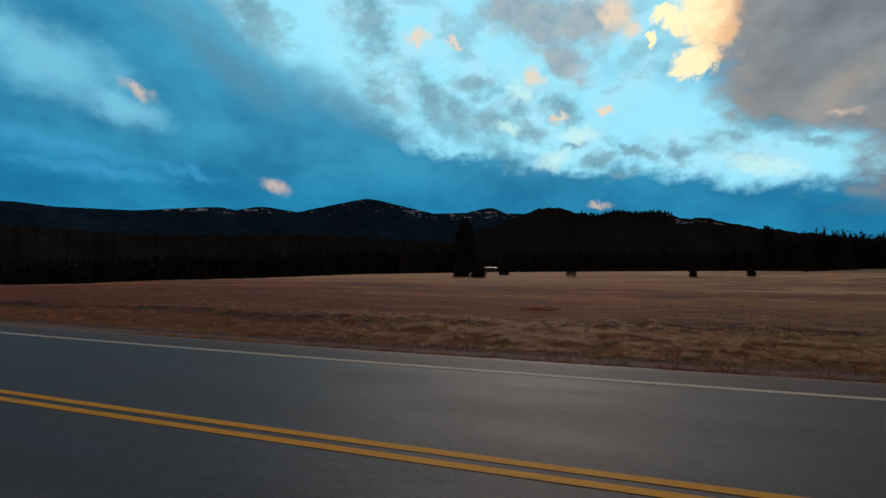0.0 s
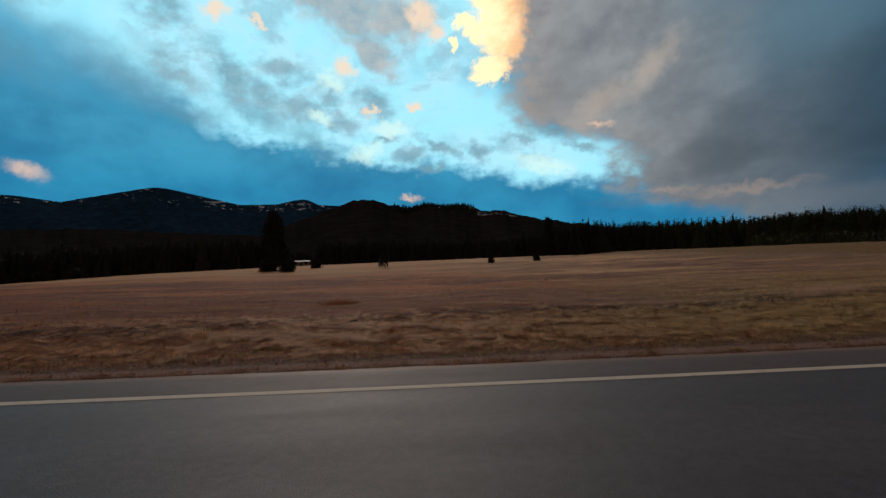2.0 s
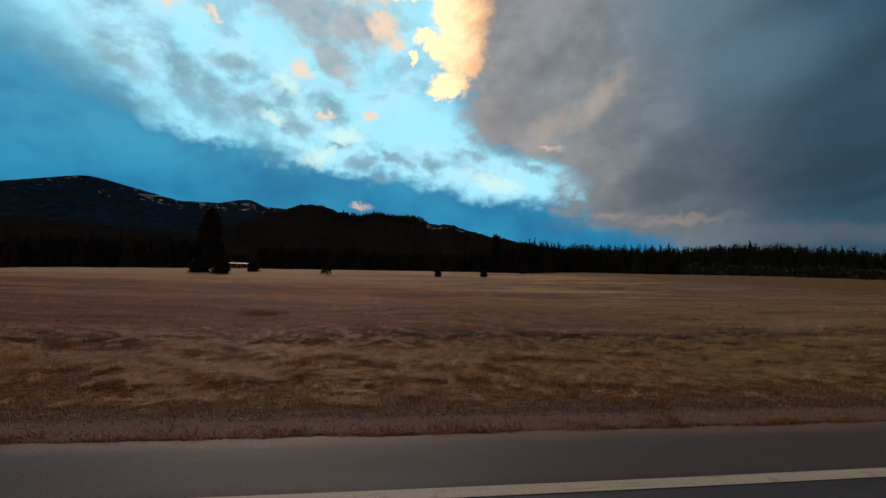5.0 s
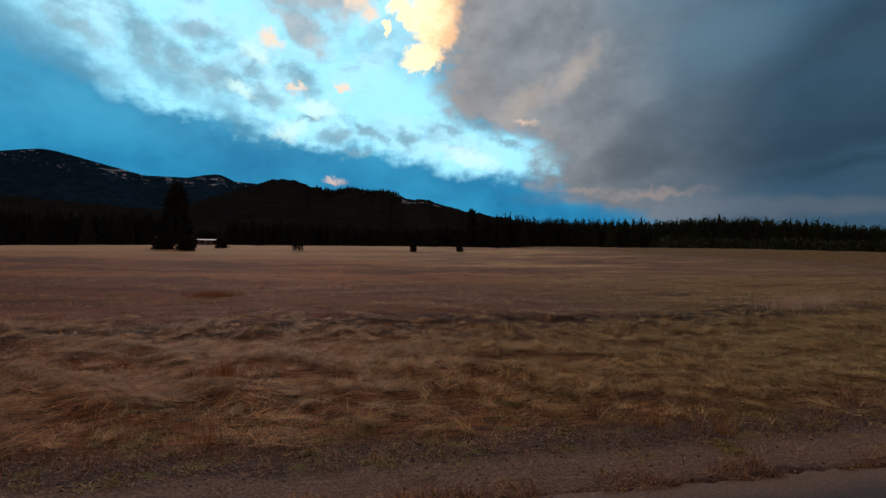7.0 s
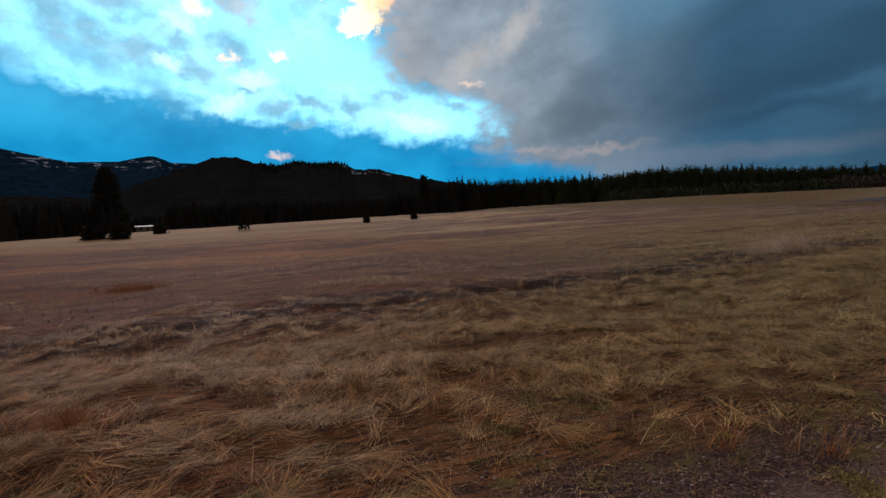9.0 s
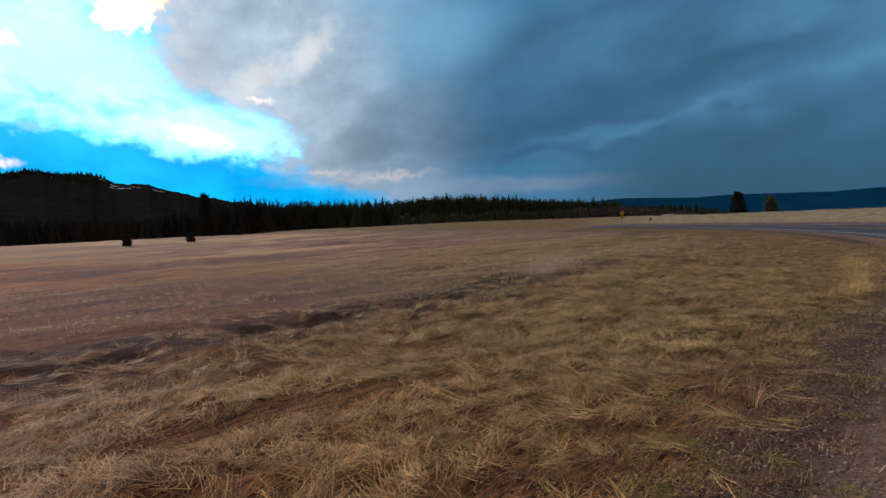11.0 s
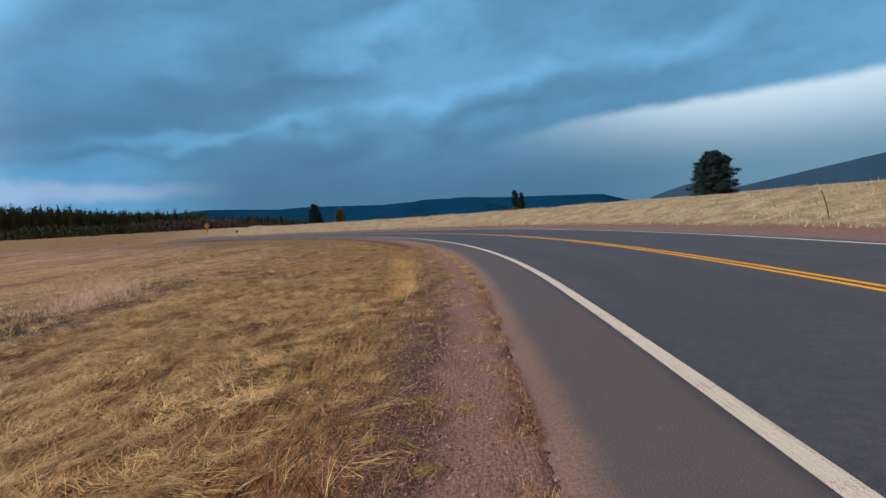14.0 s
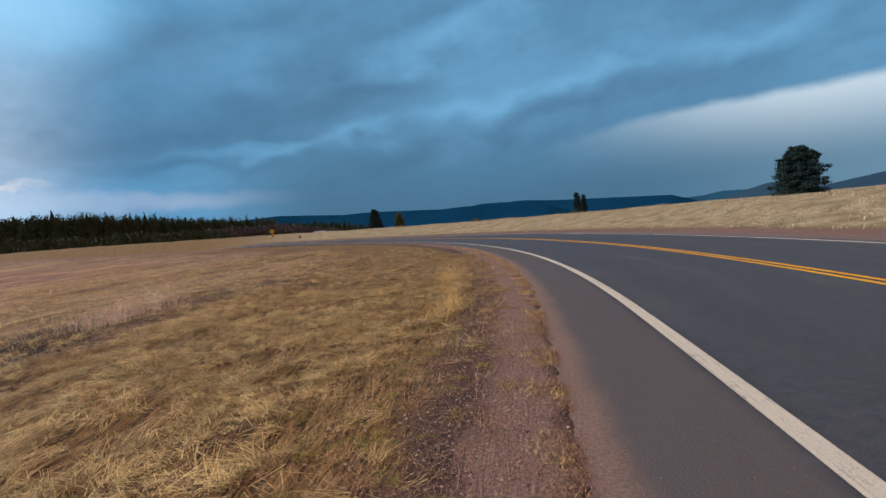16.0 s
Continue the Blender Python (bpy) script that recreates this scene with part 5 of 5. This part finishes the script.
def tufts(rng, mids, per, wide, long, tilt, bend, thick, segs=2, hug=True):
    """Small clumps of blades that lean every way from a shared foot."""
    m = len(mids) * per
    root = np.repeat(mids, per, axis=0)
    spread = np.repeat(rng.uniform(*wide, len(mids)), per)
    root[:, 0] += rng.randn(m) * spread
    root[:, 1] += rng.randn(m) * spread
    size = np.repeat(rng.uniform(0.6, 1.25, len(mids)), per)
    return blades(root, rng.rand(m) * 6.28, rng.uniform(*tilt, m), rng.uniform(*bend, m), rng.uniform(*long, m) * size, rng.uniform(*thick, m), segs, rng.randn(m) * 0.6, hug)


def build_grass():
    rng = np.random.RandomState(23)
    straw, weeds, bank, moss = [], [], [], []

    def patchy(xyz, s, size, seed, floor):
        return waves(xyz[:, 0], xyz[:, 1], size, seed) > floor

    # flattened hay next to the gravel: loose locks lying every way over one another
    near, s1 = strewn(rng, 19000, (-17, 5), (1.9, 8.6), 0.95)
    wide, s2 = strewn(rng, 9000, (-38, 28), (2.2, 10.5), 1.0)
    roots, s = np.vstack([near, wide]), np.concatenate([s1, s2])
    rag = s + 0.55 * waves(roots[:, 0], roots[:, 1], 1.6, 43)
    keep = (rng.rand(len(roots)) < smooth(rag, 2.3, 3.9)) & (waves(roots[:, 0], roots[:, 1], 1.9, 41) > -0.5 + 0.8 * smooth(s, 6.0, 9.5)) & (np.abs(s + 0.45 - furrow_at(roots[:, 0])) > 1.5 * rng.rand(len(s)) ** 0.8)
    roots = roots[keep]
    way = lie(roots[:, 0], roots[:, 1]) + rng.randn(len(roots)) * 0.6 + np.where(rng.rand(len(roots)) < 0.4, 3.14, 0)
    straw.append(locks(rng, roots, way, 13, (0.13, 0.42), 0.34, (0.0, 0.14), (0.0, 0.35), 2, 0.92, 0.055))
    # tussocks: hair that falls to one side
    near, s1 = strewn(rng, 800, (-20, 9), (2.3, 8.0), 1.0)
    wide, s2 = strewn(rng, 550, (-36, 28), (2.6, 11.0), 1.0)
    mids = np.vstack([near, wide])
    mids = mids[patchy(mids, None, 2.4, 45, -0.5)]
    way = lie(mids[:, 0], mids[:, 1])
    straw.append(locks(rng, mids, way + rng.randn(len(mids)) * 0.8, 54, (0.16, 0.40), 0.4, (0.05, 0.4), (0.4, 1.2), 3, 0.85, 0.06))
    # brown fuzz of dead weeds between the tussocks
    mids, s = strewn(rng, 5200, (-24, 14), (1.9, 7.5), 1.3)
    mids = mids[waves(mids[:, 0], mids[:, 1], 1.9, 41) < 0.35]
    weeds.append(tufts(rng, mids, 16, (0.02, 0.10), (0.04, 0.17), (0.1, 1.5), (0.0, 0.9), (0.002, 0.0042)))
    # green shoots in the hay and at its edge
    mids, s = strewn(rng, 1500, (-22, 14), (1.8, 6.5), 1.4)
    mids = mids[patchy(mids, s, 2.8, 47, 0.1)]
    moss.append(tufts(rng, mids, 26, (0.02, 0.09), (0.03, 0.12), (0.3, 1.5), (0.1, 1.0), (0.002, 0.004)))
    # the dry lip between the dusty shoulder and the path
    mids, s = strewn(rng, 5200, (-22, 22), (1.08, 1.42))
    mids = mids[patchy(mids, s, 0.8, 49, -0.25)]
    weeds.append(tufts(rng, mids, 18, (0.01, 0.06), (0.015, 0.085), (0.1, 1.4), (0.0, 0.9), (0.002, 0.0045)))
    mids, s = strewn(rng, 2600, (-22, 22), (1.10, 1.48))
    mids = mids[patchy(mids, s, 0.8, 49, 0.0)]
    straw.append(tufts(rng, mids, 14, (0.01, 0.06), (0.03, 0.11), (0.0, 1.1), (0.0, 0.9), (0.0018, 0.0032)))
    # litter and small dry plants on the gravel
    mids, s = strewn(rng, 5200, (-20, 16), (1.2, 3.2))
    keep = rng.rand(len(mids)) < np.where(s < 1.62, 0.22, 0.9)
    mids = mids[keep & patchy(mids, s, 0.9, 51, -0.3)]
    weeds.append(tufts(rng, mids, 12, (0.01, 0.07), (0.02, 0.11), (0.0, 1.3), (0.0, 0.9), (0.0022, 0.0045)))
    mids, s = strewn(rng, 22000, (-20, 12), (1.1, 3.6))
    keep = rng.rand(len(mids)) < np.where(s < 1.62, 0.25, 0.8)
    mids = mids[keep]
    m = len(mids)
    straw.append(blades(mids, rng.rand(m) * 6.28, rng.uniform(0.0, 0.2, m), rng.uniform(0.0, 0.4, m), 0.02 + 0.12 * rng.rand(m) ** 2, rng.uniform(0.0016, 0.003, m), 2, rng.randn(m) * 0.6, True))
    # yellow-green moss cushions
    mids, s = strewn(rng, 700, (-20, 16), (1.6, 3.4))
    mids = mids[patchy(mids, s, 1.5, 53, -0.1)]
    moss.append(tufts(rng, mids[:480], 150, (0.025, 0.075), (0.014, 0.045), (0.3, 1.4), (0.2, 1.5), (0.004, 0.008)))
    # single dry stalks
    base, s = strewn(rng, 520, (-20, 16), (1.8, 7.5))
    m = len(base)
    weeds.append(blades(base, rng.rand(m) * 6.28, rng.uniform(1.1, 1.55, m), rng.uniform(-0.2, 0.5, m), rng.uniform(0.12, 0.40, m), rng.uniform(0.0025, 0.005, m), 3))
    # brown weeds further into the field, mostly beaten down
    base, s = strewn(rng, 75000, (-52, 34), (5.6, 24.0), 1.2)
    keep = (waves(base[:, 0], base[:, 1] * 2.2, 5.0, 61) + 0.15 * rng.randn(len(base)) > -0.1) & (rng.rand(len(base)) < smooth(s, 5.2, 9.5)) & (np.abs(s - furrow_at(base[:, 0])) > 0.45 * rng.rand(len(s)))
    base = base[keep]
    m = len(base)
    weeds.append(blades(base, lie(base[:, 0], base[:, 1]) + rng.randn(m) * 1.2, np.where(rng.rand(m) < 0.75, rng.uniform(0.0, 0.4, m), rng.uniform(0.5, 1.4, m)), rng.uniform(0.1, 0.6, m), rng.uniform(0.10, 0.28, m), rng.uniform(0.004, 0.008, m), 2))
    # drifts of paler grass across it
    base, s = strewn(rng, 190000, (-56, 40), (7.0, 34.0), 1.1)
    drift = waves(base[:, 0] * 0.45, base[:, 1] * 1.5, 7.0, 63, 3) + 0.15 * rng.randn(len(base)) + 0.4 * smooth(base[:, 0], 9, 20)
    base = base[drift > 0.45]
    m = len(base)
    straw.append(blades(base, lie(base[:, 0], base[:, 1]) + rng.randn(m) * 0.7, rng.uniform(0.0, 0.45, m), rng.uniform(0.1, 0.6, m), rng.uniform(0.12, 0.34, m), rng.uniform(0.005, 0.010, m), 2))
    # pale lying grass of the meadow inside the bend
    roots, s = strewn(rng, 7500, (2, 44), (7.5, 24.0), 1.2)
    roots = roots[waves(roots[:, 0], roots[:, 1], 4.0, 69) > -0.45]
    way = lie(roots[:, 0], roots[:, 1]) + rng.randn(len(roots)) * 0.6
    straw.append(locks(rng, roots, way, 12, (0.16, 0.42), 0.4, (0.05, 0.5), (0.2, 1.0), 2, 1.9))
    mids, s = strewn(rng, 700, (0, 44), (7.0, 22.0), 1.2)
    bank.append(tufts(rng, mids[patchy(mids, s, 5.0, 73, 0.0)], 40, (0.1, 0.35), (0.10, 0.34), (0.2, 1.4), (0.1, 1.2), (0.003, 0.006), 2, False))
    # standing tufts out in the field, in drifts, tan and brown
    for bunch, seed, count in ((straw, 63, 1500), (weeds, 67, 1200)):
        mids, s = strewn(rng, count, (-60, 40), (7.0, 44.0), 1.3)
        mids = mids[waves(mids[:, 0] * 0.5, mids[:, 1] * 1.4, 8.0, seed) + 0.2 * rng.randn(len(mids)) > 0.3]
        bunch.append(tufts(rng, mids, 44, (0.10, 0.40), (0.12, 0.34), (0.0, 1.1), (0.2, 1.4), (0.004, 0.009), 2, False))
    # pale grass on the outer bank
    base, s = strewn(rng, 66000, (-6, 74), (-18, -9.3))
    base = base[waves(base[:, 0], base[:, 1], 2.6, 75) + 0.3 * rng.randn(len(base)) > -0.35]
    m = len(base)
    bank.append(blades(base, rng.rand(m) * 6.28, rng.uniform(0.2, 1.4, m), rng.uniform(0.1, 1.2, m), rng.uniform(0.08, 0.24, m), rng.uniform(0.008, 0.018, m), 2))
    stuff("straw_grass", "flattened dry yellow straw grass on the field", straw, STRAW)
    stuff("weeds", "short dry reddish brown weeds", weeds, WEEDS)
    stuff("moss", "yellow-green moss and seedlings on the gravel", moss, MOSS)
    stuff("bank_grass", "pale dry grass on the bank across the road", bank, BANK_GRASS)


build_grass()


def lumps(rng, base, size, flat=0.7):
    """Angular stones or clods: verts and triangles."""
    m = len(base)
    corner = np.array([(1, 0, 0), (-1, 0, 0), (0, 1, 0), (0, -1, 0), (0, 0, 1), (0, 0, -0.5)], float)
    shape = corner[None] * (size[:, None, None] * rng.uniform(0.6, 1.3, (m, 6, 1))) * np.array([1.2, 1.0, flat])
    turn = rng.rand(m) * 6.28
    x = shape[..., 0] * np.cos(turn)[:, None] - shape[..., 1] * np.sin(turn)[:, None]
    y = shape[..., 0] * np.sin(turn)[:, None] + shape[..., 1] * np.cos(turn)[:, None]
    verts = (np.stack([x, y, shape[..., 2]], axis=2) + base[:, None, :]).reshape(-1, 3)
    faces = np.array([(0, 2, 4), (2, 1, 4), (1, 3, 4), (3, 0, 4), (2, 0, 5), (1, 2, 5), (3, 1, 5), (0, 3, 5)])
    return verts, (np.arange(m)[:, None, None] * 6 + faces[None]).reshape(-1, 3)


SOIL = plain("dark_soil", (0.095, 0.058, 0.042), (0.028, 0.018, 0.014), 6.0, 0.95, island=0.8)


def build_pebbles():
    """Loose stones of the gravel verge and clods of the furrow."""
    rng = np.random.RandomState(29)
    base, s = strewn(rng, 24000, (-17, 11), (0.85, 3.0))
    base = base[rng.rand(len(base)) < np.where((s > 0.9) & (s < 1.72), 0.3, np.where(s > 2.4, 0.5, 1.0))]
    loose, s = strewn(rng, 260, (-16, 14), (0.15, 1.0))
    loose[:, 2] = 0.004
    base = np.vstack([base, loose])
    ob = new("gravel", tri_mesh("gravel", *lumps(rng, base, np.where(np.arange(len(base)) < len(base) - len(loose), 0.004 + 0.012 * rng.rand(len(base)) ** 2.5, 0.004)), STONE))
    tagged(ob, "loose reddish gravel stones beside the road", "gravel", kind="stuff")
    base, s = strewn(rng, 13000, (-34, 22), (5.2, 10.4))
    s = s + 0.25 * waves(base[:, 0], base[:, 1], 9, 12, 2)
    base = base[(rng.rand(len(base)) < np.exp(-((s + 0.35 - furrow_at(base[:, 0])) / 1.0) ** 2)) & (waves(base[:, 0], base[:, 1], 2.2, 71) > -0.4)]
    ob = new("soil_clods", tri_mesh("soil_clods", *lumps(rng, base, 0.010 + 0.03 * rng.rand(len(base)) ** 2.5, 0.6), SOIL))
    tagged(ob, "dark clods of turned soil along a furrow", "soil", kind="stuff")


build_pebbles()
